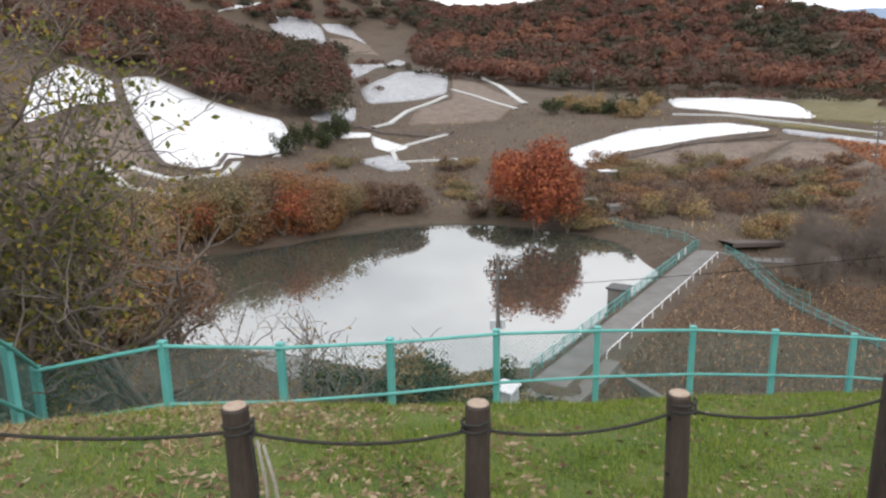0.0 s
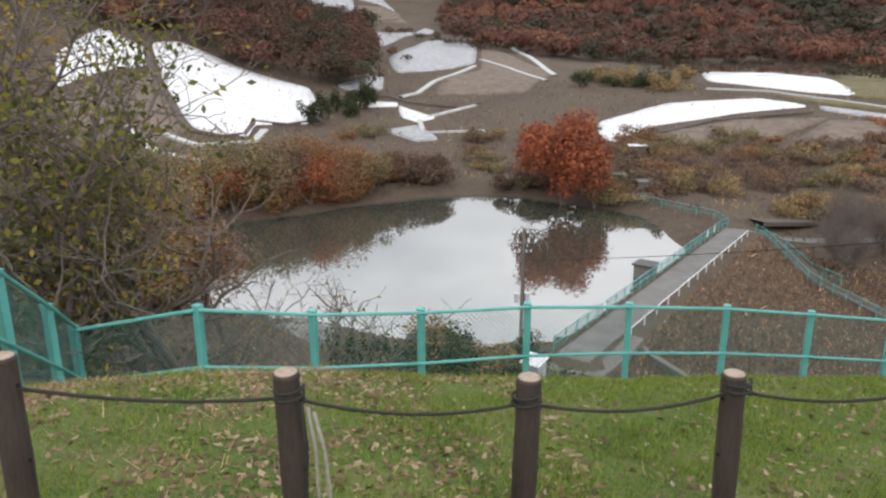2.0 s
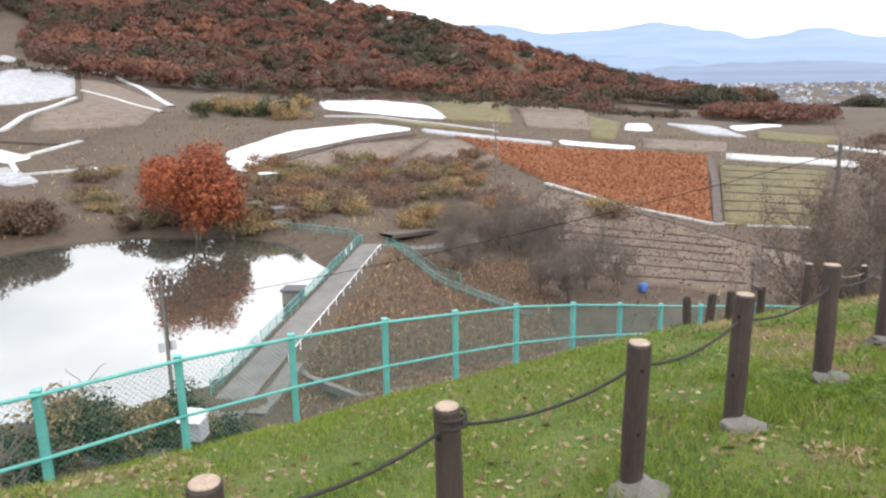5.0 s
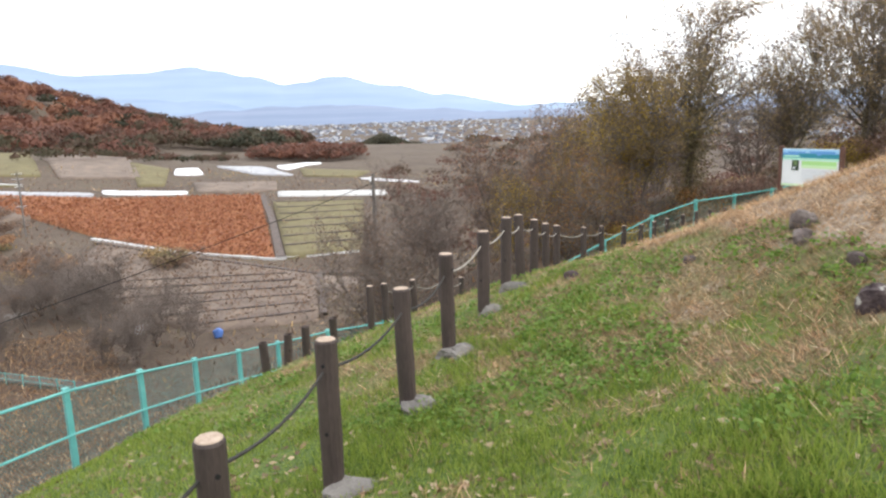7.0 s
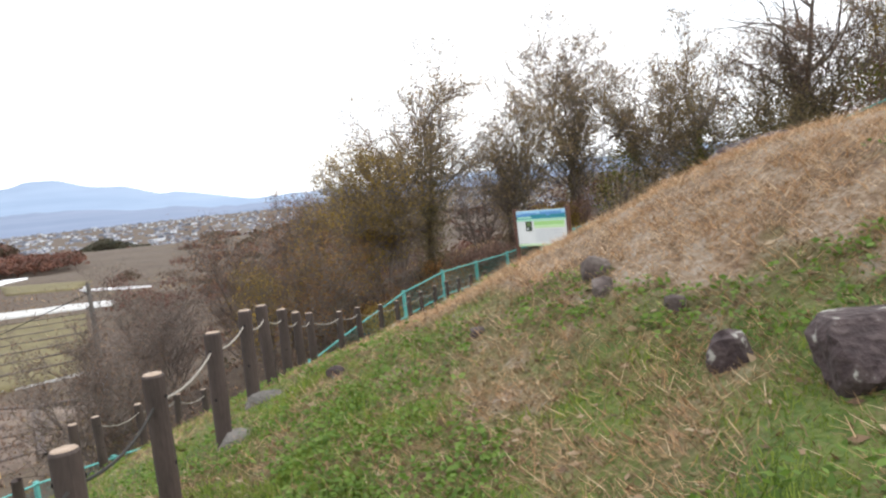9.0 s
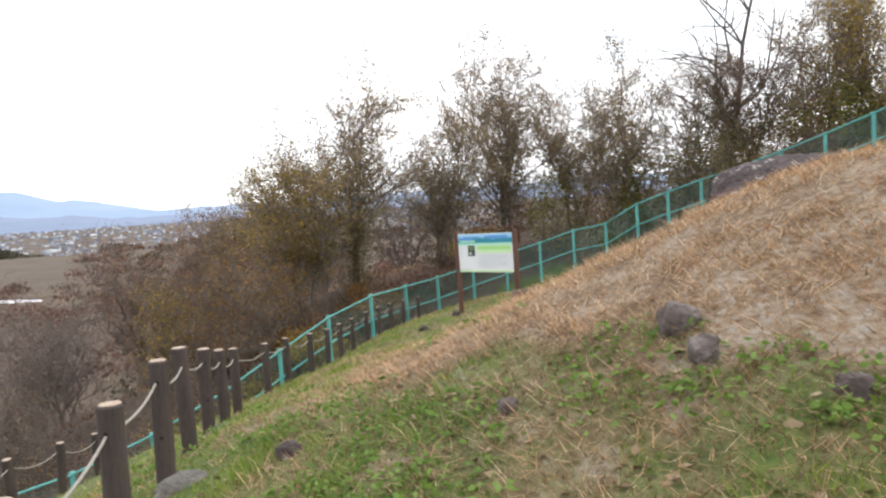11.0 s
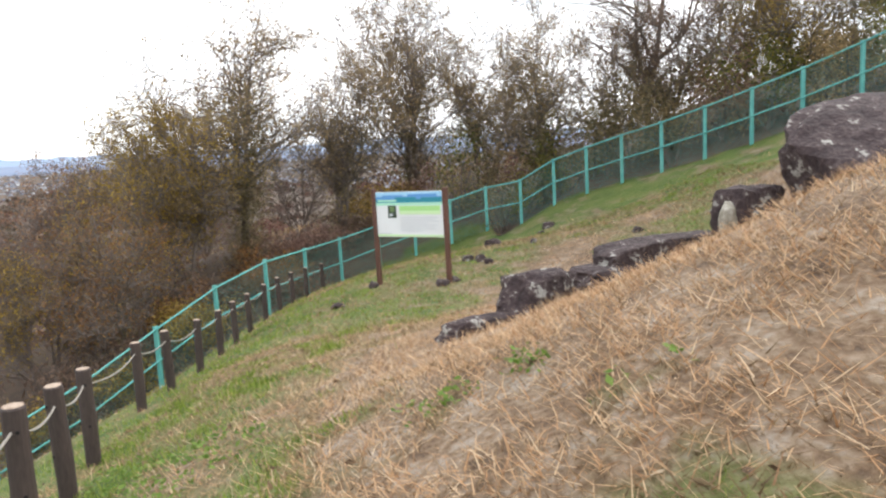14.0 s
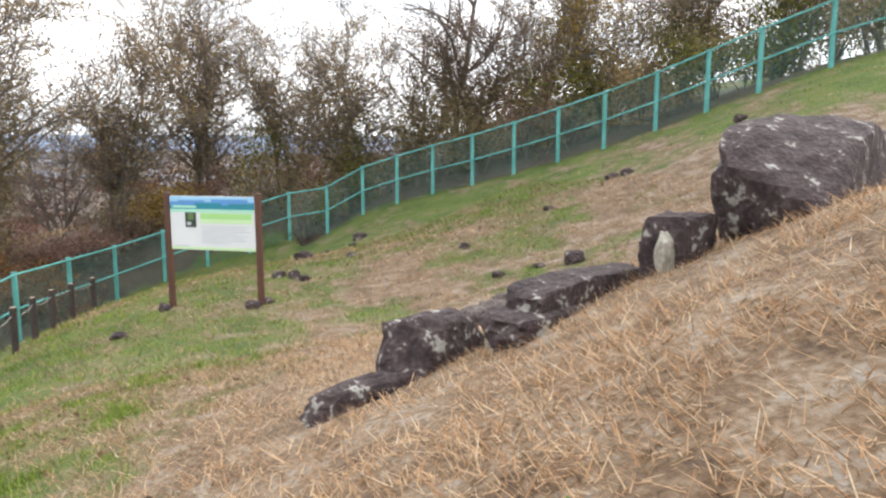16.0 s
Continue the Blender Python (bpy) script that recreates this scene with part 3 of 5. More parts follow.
def rope(a, b, sag, material, radius=0.0085, label="sagging rope strung between fence posts"):
    a, b = Vector(a), Vector(b)
    pts = []
    for i in range(9):
        u = i / 8
        p = a.lerp(b, u)
        p.z -= sag * 4 * u * (1 - u)
        pts.append(p)
    bm = tube(pts, radius, 6)
    return tagged(link_mesh("rope", bm, material, smooth_faces=True), label, "rope", "ropes of the fence")


def build_rope_fence():
    for i, (x, y) in enumerate(ROPE_LINE):
        rope_post(x, y, {3: 0.81, 5: 0.875, 6: 0.87, 7: 0.885, 10: 0.865}.get(i, 0.85), (random.uniform(-1.5, 1.5), random.uniform(-1.5, 1.5)))
    for i, ((a, b), (c, d)) in enumerate(zip(ROPE_LINE, ROPE_LINE[1:])):
        far = i >= 7
        rope((a, b, gz(a, b) + 0.72), (c, d, gz(c, d) + 0.72), random.uniform(0.04, 0.085), M["rope_pale"] if far else M["rope_dark"])
    for x, y in LOW_LINE:
        rope_post(x, y, 0.8, (random.uniform(-3, 3), random.uniform(-3, 3)), "lower row of posts")
    for x, y in STUBS:
        rope_post(x, y, 0.5, (random.uniform(-4, 4), random.uniform(-4, 4)), "lower row of posts", 0.12)
    for (a, b), (c, d) in zip(LOW_LINE[1:], LOW_LINE[2:]):
        rope((a, b, gz(a, b) + 0.68), (c, d, gz(c, d) + 0.68), 0.1, M["rope_pale"])
    # the frayed rope end hanging from one post
    x, y = ROPE_LINE[1]
    z = gz(x, y)
    for k in range(3):
        bm = tube([(x + 0.075 + 0.03 * k, y - 0.03, z + 0.72 - 0.02 * k), (x + 0.1 + 0.045 * k, y - 0.05, z + 0.5), (x + 0.09 + 0.06 * k, y - 0.06, z + 0.25), (x + 0.15 + 0.05 * k, y - 0.05, z + 0.03)], 0.009, 6)
        tagged(link_mesh("rope_tail", bm, M["rope_pale"] if k else M["rope_dark"], smooth_faces=True), "loose grey rope end hanging from a post", "rope", "hanging rope ends")
    for x, y in ROPE_LINE[1:4]:
        z = gz(x, y)
        pts = [(x + 0.068 * math.cos(a), y + 0.068 * math.sin(a), z + 0.70 + 0.006 * a) for a in (k * 0.5 for k in range(27))]
        tagged(link_mesh("rope_winding", tube(pts, 0.009, 5), M["rope_dark"], smooth_faces=True), "dark rope wound round a post top", "rope", "rope windings")


build_rope_fence()


def lumpy(name, x, y, size, material, label, category, group="", seed=0, sink=0.3, turn=0.0, cut=0.0, kind="", rough=0.16):
    """A rough stone: a subdivided block pushed about by noise, with flattened faces."""
    bm = bmesh.new()
    bmesh.ops.create_icosphere(bm, subdivisions=4, radius=1.0)
    rr = random.Random(int(seed * 97) + 3)
    breaks = []
    for _ in range(9 if cut < 0.25 else 4):
        w = Vector((rr.gauss(0, 1), rr.gauss(0, 1), rr.gauss(0, 0.8))).normalized()
        breaks.append((w, rr.uniform(0.66, 0.86)))
    for v in bm.verts:
        n = v.co.normalized()
        k = max(abs(n.x), abs(n.y), abs(n.z))
        c = n.lerp(n / k * 0.82, 0.38 + cut)
        f = 1 + rough * noise.noise((n.x * 1.6 + seed, n.y * 1.6, n.z * 1.6)) + rough * 0.55 * noise.noise((n.x * 4 + seed, n.y * 4, n.z * 4)) + rough * 0.35 * noise.noise((n.x * 9, n.y * 9 + seed, n.z * 9))
        c = c * f
        for w, reach in breaks:
            over = c.dot(w) - reach
            if over > 0:
                c = c - w * over * (0.8 + 0.15 * noise.noise((n.x * 7, n.y * 7, seed)))
        v.co = Vector((c.x * size[0] / 2, c.y * size[1] / 2, c.z * size[2] / 2)) * 1.1
    ob = link_mesh(name, bm, material)
    ob.matrix_basis = pose(x, y, gz(x, y) + size[2] * (0.5 - sink), 0, 0, turn)
    return tagged(ob, label, category, group, kind)


def build_footings():
    for i in (4, 5, 6, 7, 8, 9, 11):
        x, y = ROPE_LINE[i]
        lumpy("concrete_footing", x + 0.02, y - 0.1, (0.34, 0.3, 0.2), M["concrete"], "broken grey concrete footing at a post's foot", "footing", "post footings", i, 0.66, i * 37, rough=0.3)


build_footings()


# ---- stones ----
def build_stones():
    S = "dark weathered basalt boulder with pale lichen"
    brown = "brown boulder sunk in dry grass"
    lumpy("boulder", 3.56, 1.13, (0.25, 0.2, 0.22), M["rock"], "small dark boulder in the grass", "rock", "", 1, 0.36)
    lumpy("boulder", 3.1, 0.67, (0.5, 0.4, 0.38), M["rock"], "large dark boulder in dry grass", "rock", "", 2, 0.4)
    for x, y, size, seed in ((5.06, 1.84, (0.2, 0.18, 0.24), 3), (4.76, 1.78, (0.16, 0.14, 0.18), 4), (4.25, 1.34, (0.14, 0.12, 0.13), 14)):
        lumpy("boulder", x, y, size, M["rock_brown"], brown, "rock", "", seed, 0.42, seed * 40)
    # the stone row: dressed blocks with flat tops and broken ends
    lumpy("standing_stone", 10.32, -0.66, (3.5, 0.95, 1.42), M["rock"], "huge dark flat-sided stone with pale lichen blotches", "stone", "stone row", 5, 0.42, -56, 0.3, rough=0.09)
    lumpy("standing_stone", 9.85, 1.0, (0.55, 0.42, 0.66), M["rock"], "upright dark stone block with a pale broken face", "stone", "stone row", 6, 0.4, -60, 0.5, rough=0.08)
    lumpy("stone_slab", 9.97, 1.7, (1.35, 0.34, 0.4), M["rock"], "long dark stone slab lying as a step", "stone", "stone row", 7, 0.32, -66, 0.55, rough=0.07)
    lumpy("stone_slab", 9.86, 1.98, (1.25, 0.5, 0.3), M["rock"], "low dark stone slab lying below a longer one", "stone", "stone row", 12, 0.48, -64, 0.5, rough=0.08)
    lumpy("boulder", 10.16, 2.66, (0.95, 0.42, 0.58), M["rock"], S, "stone", "stone row", 8, 0.38, -66, 0.4, rough=0.12)
    lumpy("stone_slab", 9.85, 3.25, (0.95, 0.3, 0.26), M["rock"], "low dark stone slab half buried in grass", "stone", "stone row", 9, 0.5, -60, 0.2)
    lumpy("broken_stone", 9.68, 1.22, (0.1, 0.2, 0.4), M["rock_pale"], "pale broken stone face against an upright block", "stone", "stone row", 10, 0.26, 25, 0.3)
    lumpy("broken_stone", 9.88, 2.36, (0.1, 0.16, 0.3), M["rock_pale"], "pale broken stone face between two dark blocks", "stone", "stone row", 11, 0.2, 25, 0.3)
    for k, (x, y) in enumerate(((11.6, 1.9), (11.9, 1.6), (11.3, 2.2), (12.3, 1.3))):
        lumpy("field_stone", x, y, (0.34, 0.26, 0.26), M["rock_brown"], "rough grey-brown stone behind the stone row", "stone", "scattered stones", 20 + k, 0.35, k * 70)
    r = random.Random(4)
    spots = ((20.5, -3.1), (20.5, -5.2), (20.9, -5.0), (27.7, 0.2), (20.6, 3.2), (19.9, 2.7), (20.3, 2.9), (19.9, -0.8), (20.0, -8.0), (17.5, 5.9), (19.2, 5.35), (18.5, 3.55), (18.25, 3.8),
             (16.5, -1.0), (16.9, -0.4), (15.9, -1.4), (22, 1.4), (23.5, 2.4), (5.4, 4.1), (26, 1.5), (26.5, 0.6), (25.5, 2.2))
    for x, y in spots:
        s = r.uniform(0.22, 0.5) if x > 6 else 0.2
        lumpy("field_stone", x, y, (s, s * r.uniform(0.6, 1), s * r.uniform(0.5, 0.8)), M["rock"], "small dark stone lying in the turf", "stone", "scattered stones", r.uniform(0, 90), 0.4, r.uniform(0, 360))
    for x, y in ((4.95, 2.7),):
        lumpy("field_stone", x, y, (0.15, 0.12, 0.09), M["rock_brown"], "small grey stone lying in the turf", "stone", "scattered stones", r.uniform(0, 90), 0.45, r.uniform(0, 360))


build_stones()


# ---- green mesh fences ----
def green_fence(label, line, height=1.8, wires=True, foot=0.0, pitch=0.085, thick=0.0031, tall=None, group="green mesh fences"):
    x0, y0 = line[0]
    f = thing("mesh_fence", x0, y0, gz(x0, y0), label, "fence", group)
    base = Vector((x0, y0, gz(x0, y0)))
    feet = [Vector((x, y, gz(x, y) + foot)) - base for x, y in line]
    up = Vector((0, 0, height))
    for p in feet:
        bm = bmesh.new()
        w = 0.11 if height > 1.5 else 0.08
        add_box(bm, (w, w, height + 0.3), p + Vector((0, 0, height / 2 - 0.13)), 0.008)
        add_box(bm, (w + 0.012, w + 0.012, 0.02), p + Vector((0, 0, height + 0.03)))
        part("post", bm, M["green"], f)
    for p, q in zip(feet, feet[1:]):
        side = Vector((q - p).to_2d().normalized().to_tuple() + (0,)).cross(Vector((0, 0, 1))) * 0.06
        for h, r in ((height - 0.02, 0.03), (height * 0.5, 0.027)):
            part("rail", tube([p + side + Vector((0, 0, h)), q + side + Vector((0, 0, h))], r, 8), M["green"], f)
        if wires:
            bm = bmesh.new()
            length = (q - p).length
            along_, rise = (q - p), height - 0.1
            n = int(length / pitch)
            k = rise / length
            for i in range(-int(n * k) - 1, n + 1):
                for sgn in (1, -1):
                    a0, a1 = i / n, i / n + k
                    lo, hi = max(0.0, a0), min(1.0, a1)
                    if hi - lo < 0.01:
                        continue
                    h0, h1 = (lo - a0) / k, (hi - a0) / k
                    if sgn < 0:
                        h0, h1 = 1 - h0, 1 - h1
                    u = p + side * 0.4 + along_ * lo + Vector((0, 0, 0.05 + rise * h0))
                    w = p + side * 0.4 + along_ * hi + Vector((0, 0, 0.05 + rise * h1))
                    add_tube(bm, [u, w], thick, 3, caps=False)
            part("netting", bm, M["wire"], f, "green plastic-coated wire netting")
    return f


NEAR_FENCE = [(-7.6, 3.8), (-8.2, 4.9), (-8.8, 6.05), (-9.41, 7.03), (-7.22, 7.08), (-5.94, 8.1), (-4.5, 9.05), (-2.91, 9.98), (-1.25, 11.06), (0.5, 12.02), (2.19, 13.1), (3.94, 14.08), (6.01, 15.37), (8.04, 16.55), (10.08, 17.64), (12.2, 18.59), (14.2, 18.4), (16.1, 17.5)]
BACK_FENCE = [(16.1, 17.5), (17.7, 16.1), (19.2, 14.6), (20.7, 13.1), (22.2, 11.8), (23.7, 10.6), (25.26, 9.5), (27.4, 8.7), (29.4, 7.8), (31.0, 6.5), (31.9, 5.1), (32.3, 3.6), (32.3, 2.1), (32.0, 0.7), (31.5, -0.6), (30.9, -1.8), (30.2, -3.0),
              (29.2, -4.2), (28.2, -5.4), (27.0, -6.5), (25.7, -7.5), (24.5, -8.6), (23.4, -9.6), (22.3, -10.5), (21.0, -11.7), (19.6, -13.0), (18.2, -14.4)]
green_fence("turquoise steel mesh fence along the edge of the grass slope", NEAR_FENCE)
green_fence("turquoise steel mesh fence in front of the trees", BACK_FENCE)


# ---- information board ----
def build_sign():
    a, b = Vector((19.26, 5.19, 0)), Vector((18.38, 3.67, 0))
    mid, width = (a + b) / 2, (a - b).length
    turn = math.degrees(math.atan2((b - a).y, (b - a).x))
    z = gz(mid.x, mid.y)
    s = thing("information_board", mid.x, mid.y, z, "white and green information board on two brown posts", "sign", turn=turn)
    top, low = 0.2 - z, -0.85 - z
    w, h = width - 0.02, top - low
    for k in (-1, 1):
        part("post", box((0.1, 0.1, top + 0.5), (k * (w / 2 + 0.05), 0, (top - 0.42) / 2), 0.012), M["sign_post"], s, "reddish brown square post")
    board = part("board", box((w - 0.01, 0.04, h - 0.06), (0, 0, (top + low) / 2), 0.005), M["s_white"], s, "white printed board")
    face = -0.024

    def patch(name, x0, x1, v0, v1, mat, lift=0.0):
        """A printed field; x from 0 to 1 across the board, v from 0 at the top."""
        x0, x1 = -w / 2 + 0.015 + x0 * (w - 0.03), -w / 2 + 0.015 + x1 * (w - 0.03)
        z0, z1 = top - 0.035 - v1 * (h - 0.075), top - 0.035 - v0 * (h - 0.075)
        part(name, box((x1 - x0, 0.004, z1 - z0), ((x0 + x1) / 2, face - lift, (z0 + z1) / 2)), mat, board)
    patch("sky_band", 0, 1, 0, 0.10, M["s_sky"])
    patch("blue_band", 0, 1, 0.10, 0.165, M["s_blue"])
    patch("teal_band", 0.0, 1, 0.165, 0.235, M["s_teal"])
    for k, (x0, x1, v0, v1) in enumerate(((0.1, 0.42, 0.07, 0.11), (0.5, 0.93, 0.05, 0.11), (0.3, 0.62, 0.12, 0.165), (0.7, 1.0, 0.13, 0.2))):
        patch("mountain_shape", x0, x1, v0, v1, M["s_blue"] if k < 2 else M["s_teal"], 0.003)
    patch("title_strip", 0.03, 0.32, 0.17, 0.215, M["s_mint"], 0.003)
    patch("mint_band", 0, 1, 0.235, 0.295, M["s_mint"])
    patch("green_panel", 0.36, 0.97, 0.31, 0.42, M["s_green"])
    patch("lime_panel", 0.36, 0.97, 0.42, 0.5, M["s_lime"])
    patch("photo", 0.18, 0.31, 0.30, 0.58, M["s_dark"])
    patch("photo_detail", 0.215, 0.28, 0.32, 0.44, M["s_photo"], 0.003)
    patch("photo_label", 0.2, 0.25, 0.48, 0.54, M["s_grey"], 0.003)
    for i in range(8):
        patch("text_line", 0.37, (0.93, 0.9, 0.94, 0.78, 0.92, 0.88, 0.9, 0.7)[i], 0.56 + i * 0.043, 0.572 + i * 0.043, M["s_grey"])
    patch("foot_strip", 0, 1, 0.955, 1.0, M["s_lime"])
    patch("foot_text", 0.03, 0.22, 0.925, 0.94, M["s_grey"])


build_sign()


# ---- far plots and the dam ----
def inside(x, y, corners):
    hit = False
    for (a, b), (c, d) in zip(corners, corners[1:] + corners[:1]):
        if (b > y) != (d > y) and x < (c - a) * (y - b) / (d - b) + a:
            hit = not hit
    return hit


def plot(material, label, corners, lift=0.35):
    """A sheet or a crop laid over the ground, with its edges turned down."""
    if "sheet" in material:
        for k in (0.1, 0.25):
            corners = [q for (a, b), (c, d) in zip(corners, corners[1:] + corners[:1]) for q in ((a + (c - a) * k, b + (d - b) * k), (c + (a - c) * k, d + (b - d) * k))]
    bm = bmesh.new()
    bm.faces.new([bm.verts.new((x, y, 0)) for x, y in corners])
    bmesh.ops.triangulate(bm, faces=bm.faces[:])
    for _ in range(6):
        long = [e for e in bm.edges if e.calc_length() > 6.0]
        if not long:
            break
        bmesh.ops.subdivide_edges(bm, edges=long, cuts=1, use_grid_fill=True)
        bmesh.ops.triangulate(bm, faces=bm.faces[:])
    if sum(f.normal.z for f in bm.faces) < 0:
        bmesh.ops.reverse_faces(bm, faces=bm.faces[:])
    edge = [e for e in bm.edges if e.is_boundary]
    for v in bm.verts:
        v.co.z = gz(v.co.x, v.co.y) + lift + 0.2 * noise.noise((v.co.x * 0.2, v.co.y * 0.2, 9))
    r = bmesh.ops.extrude_edge_only(bm, edges=edge)
    for v in r["geom"]:
        if isinstance(v, bmesh.types.BMVert):
            v.co.z -= 1.2
    word = "plastic_sheet" if "sheet" in material else ("terrace_wall" if material == "pale" else "field")
    kind = "structure" if word == "field" else ""
    return tagged(link_mesh(word, bm, M[material], smooth_faces=True), label, word.replace("_", " "), "far plots", kind)


# ---- plots on the far slopes: corners in plan ----
plot("sheet", "vineyard plot covered with bright white plastic sheeting", ((-153.9, 196.6), (-148.8, 206.2), (-119.2, 200.6), (-99.1, 198.8), (-85.0, 176.1), (-81.6, 161.6), (-93.6, 154.8), (-88.7, 143.4), (-103.9, 144.1), (-127.2, 167.3)))
plot("sheet", "white plastic sheeting over a hillside plot", ((-166.1, 169.8), (-170.0, 194.7), (-151.9, 191.7), (-143.6, 182.0), (-150.1, 168.2), (-150.0, 151.5)))
plot("sheet_worn", "worn white sheeting over a high terraced plot", ((-304.4, 592.3), (-268.3, 609.5), (-249.8, 596.9), (-224.4, 548.8), (-270.8, 559.3)))
plot("sheet_worn", "worn white sheeting over a high terraced plot", ((-255.8, 606.7), (-232.7, 616.0), (-197.7, 570.0), (-220.5, 588.7), (-243.5, 591.5)))
plot("field_grey", "netted grey terrace below worn sheeting", ((-236.4, 578.5), (-217.1, 582.2), (-195.2, 567.1), (-174.1, 527.3), (-220.1, 546.7)))
plot("sheet", "curved strip of white sheeting high on the hill", ((-344.0, 579.0), (-329.9, 600.1), (-313.9, 613.0), (-321.7, 600.2)))
plot("sheet_worn", "strip of worn white sheeting on a slope", ((-122.7, 309.1), (-154.3, 505.0), (-138.0, 478.3), (-107.1, 285.0)))
plot("sheet_worn", "wrinkled white sheeting over a sloping plot", ((-98.4, 267.6), (-103.7, 337.0), (-100.3, 437.6), (-65.0, 283.6), (-85.3, 239.7)))
plot("sheet_worn", "small rounded plot under worn white sheeting", ((-94.4, 207.5), (-92.4, 224.7), (-86.9, 232.1), (-80.5, 213.2), (-85.8, 202.9)))
plot("sheet", "narrow strip of white sheeting by the hollow", ((-82.3, 192.0), (-70.4, 198.6), (-68.6, 193.3), (-78.4, 186.8)))
plot("sheet", "narrow strip of white sheeting by the hollow", ((-68.9, 194.1), (-53.9, 184.0), (-57.4, 176.7), (-63.3, 180.8)))
plot("sheet_worn", "wrinkled white sheeting at the hill's foot", ((-62.1, 162.9), (-56.3, 173.3), (-46.0, 158.4), (-50.4, 154.1)))
plot("sheet", "long plot under white sheeting below the wooded hill", ((25.1, 319.2), (53.0, 319.8), (64.3, 272.8), (63.6, 233.4), (40.7, 245.3), (22.1, 257.5)))
plot("sheet", "long curved plot under white plastic sheeting", ((-10.6, 189.3), (7.3, 216.1), (35.2, 225.6), (46.8, 215.8), (25.5, 205.7), (3.5, 187.9), (-4.7, 164.6), (-9.0, 171.0)))
plot("sheet", "thin strip of white sheeting beside the field", ((87.2, 195.3), (106.7, 183.6), (104.0, 178.9), (85.5, 189.6)))
plot("sheet_worn", "thin strip of worn sheeting beside the field", ((49.2, 218.1), (83.8, 192.0), (81.8, 187.6), (48.3, 211.1)))
plot("sheet", "short strip of white sheeting between plots", ((127.3, 224.6), (135.3, 223.8), (128.5, 208.9), (118.8, 211.9)))
plot("sheet_worn", "greyish sheeting over a far plot", ((145.0, 229.2), (161.8, 221.4), (153.4, 191.3), (142.6, 201.7)))
plot("sheet", "thin strip of white sheeting beside trees", ((165.4, 174.0), (174.6, 166.2), (177.3, 154.2), (169.5, 161.3)))
plot("sheet", "far strip of white sheeting", ((165.3, 218.9), (203.1, 235.3), (190.8, 221.2), (161.9, 207.6)))
plot("pale", "grey retaining wall along a terrace", ((125.9, 166.9), (151.8, 146.4), (145.6, 140.4), (120.0, 159.1)))
plot("field_green", "dull green meadow plot below the wood", ((66.7, 285.6), (133.8, 374.6), (83.0, 223.4), (61.2, 231.2)))
plot("field_grey", "grey-brown fallow plot below the wood", ((101.5, 268.2), (184.6, 383.4), (106.2, 209.0), (85.8, 217.5)))
plot("field_green", "small green plot between tracks", ((122.4, 247.6), (125.0, 224.8), (106.1, 195.1), (98.8, 196.8)))
plot("field_grey", "brown fallow strip beside the terrace", ((116.9, 197.2), (138.5, 183.5), (126.6, 167.8), (107.0, 179.1)))
plot("field_green", "dull green far plot", ((168.4, 207.6), (184.1, 185.6), (167.4, 176.2), (153.8, 188.2)))
plot("field_grey", "bare brown terraced slope between sheets", ((-83.9, 378.7), (-32.9, 285.6), (-36.3, 230.6), (-63.7, 215.7), (-68.2, 243.3), (-61.3, 274.3)))
plot("field_grey", "netted grey plot below the white sheeting", ((-146.3, 149.2), (-140.9, 178.2), (-104.5, 142.7), (-101.9, 128.7), (-118.7, 120.2)))
plot("field_grey", "small bare brown plot on the hill", ((-113.1, 243.3), (-106.3, 260.2), (-89.1, 233.6), (-96.5, 219.6)))
plot("field_grey", "bare grey slope below the white sheeting", ((-2.1, 170.2), (24.5, 197.4), (47.9, 200.7), (29.1, 172.1), (4.1, 154.0)))
plot("field_grey", "brown withered field on the slope", ((47.2, 197.8), (68.5, 197.0), (58.9, 168.3), (31.9, 167.0)))
plot("field_green", "green strip beside the white sheeting", ((39.9, 230.0), (60.9, 224.3), (72.9, 210.6), (52.0, 219.1)))
plot("field_orange", "rust-orange autumn field on the slope", ((57.5, 205.6), (82.2, 184.5), (117.6, 164.4), (73.3, 100.3), (64.3, 118.3), (60.3, 139.8)))
plot("field_green", "dull green ploughed field with dark furrows", ((112.6, 151.8), (134.9, 139.8), (89.1, 93.6), (74.8, 98.8)))
plot("field_grey", "grey-brown bare orchard ground", ((58.9, 135.0), (71.5, 86.3), (55.9, 68.7), (43.2, 76.1), (40.0, 88.4), (41.9, 113.7)))
plot("field_grey", "grey-brown bare plot with dark furrows", ((71.3, 84.9), (74.6, 78.3), (60.0, 73.0), (56.9, 69.0)))


def strip(name, line, width, material, label, lift, kind="structure", category="path"):
    bm = bmesh.new()
    rows = []
    for i, (x, y) in enumerate(line):
        a, b = line[max(0, i - 1)], line[min(len(line) - 1, i + 1)]
        nx, ny = b[1] - a[1], a[0] - b[0]
        k = math.hypot(nx, ny)
        nx, ny = nx / k * width / 2, ny / k * width / 2
        z = max(gz(x + nx * q, y + ny * q) for q in (-1, 0, 1)) + lift
        rows.append([bm.verts.new(p) for p in ((x - nx, y - ny, z - 0.6), (x - nx, y - ny, z), (x + nx, y + ny, z), (x + nx, y + ny, z - 0.6))])
    for a, b in zip(rows, rows[1:]):
        for i in range(3):
            bm.faces.new((a[i], a[i + 1], b[i + 1], b[i]))
    bmesh.ops.recalc_face_normals(bm, faces=bm.faces[:])
    return tagged(link_mesh(name, bm, material), label, category, kind=kind)


def between(a, b, n):
    return [(a[0] + (b[0] - a[0]) * i / n, a[1] + (b[1] - a[1]) * i / n) for i in range(n + 1)]


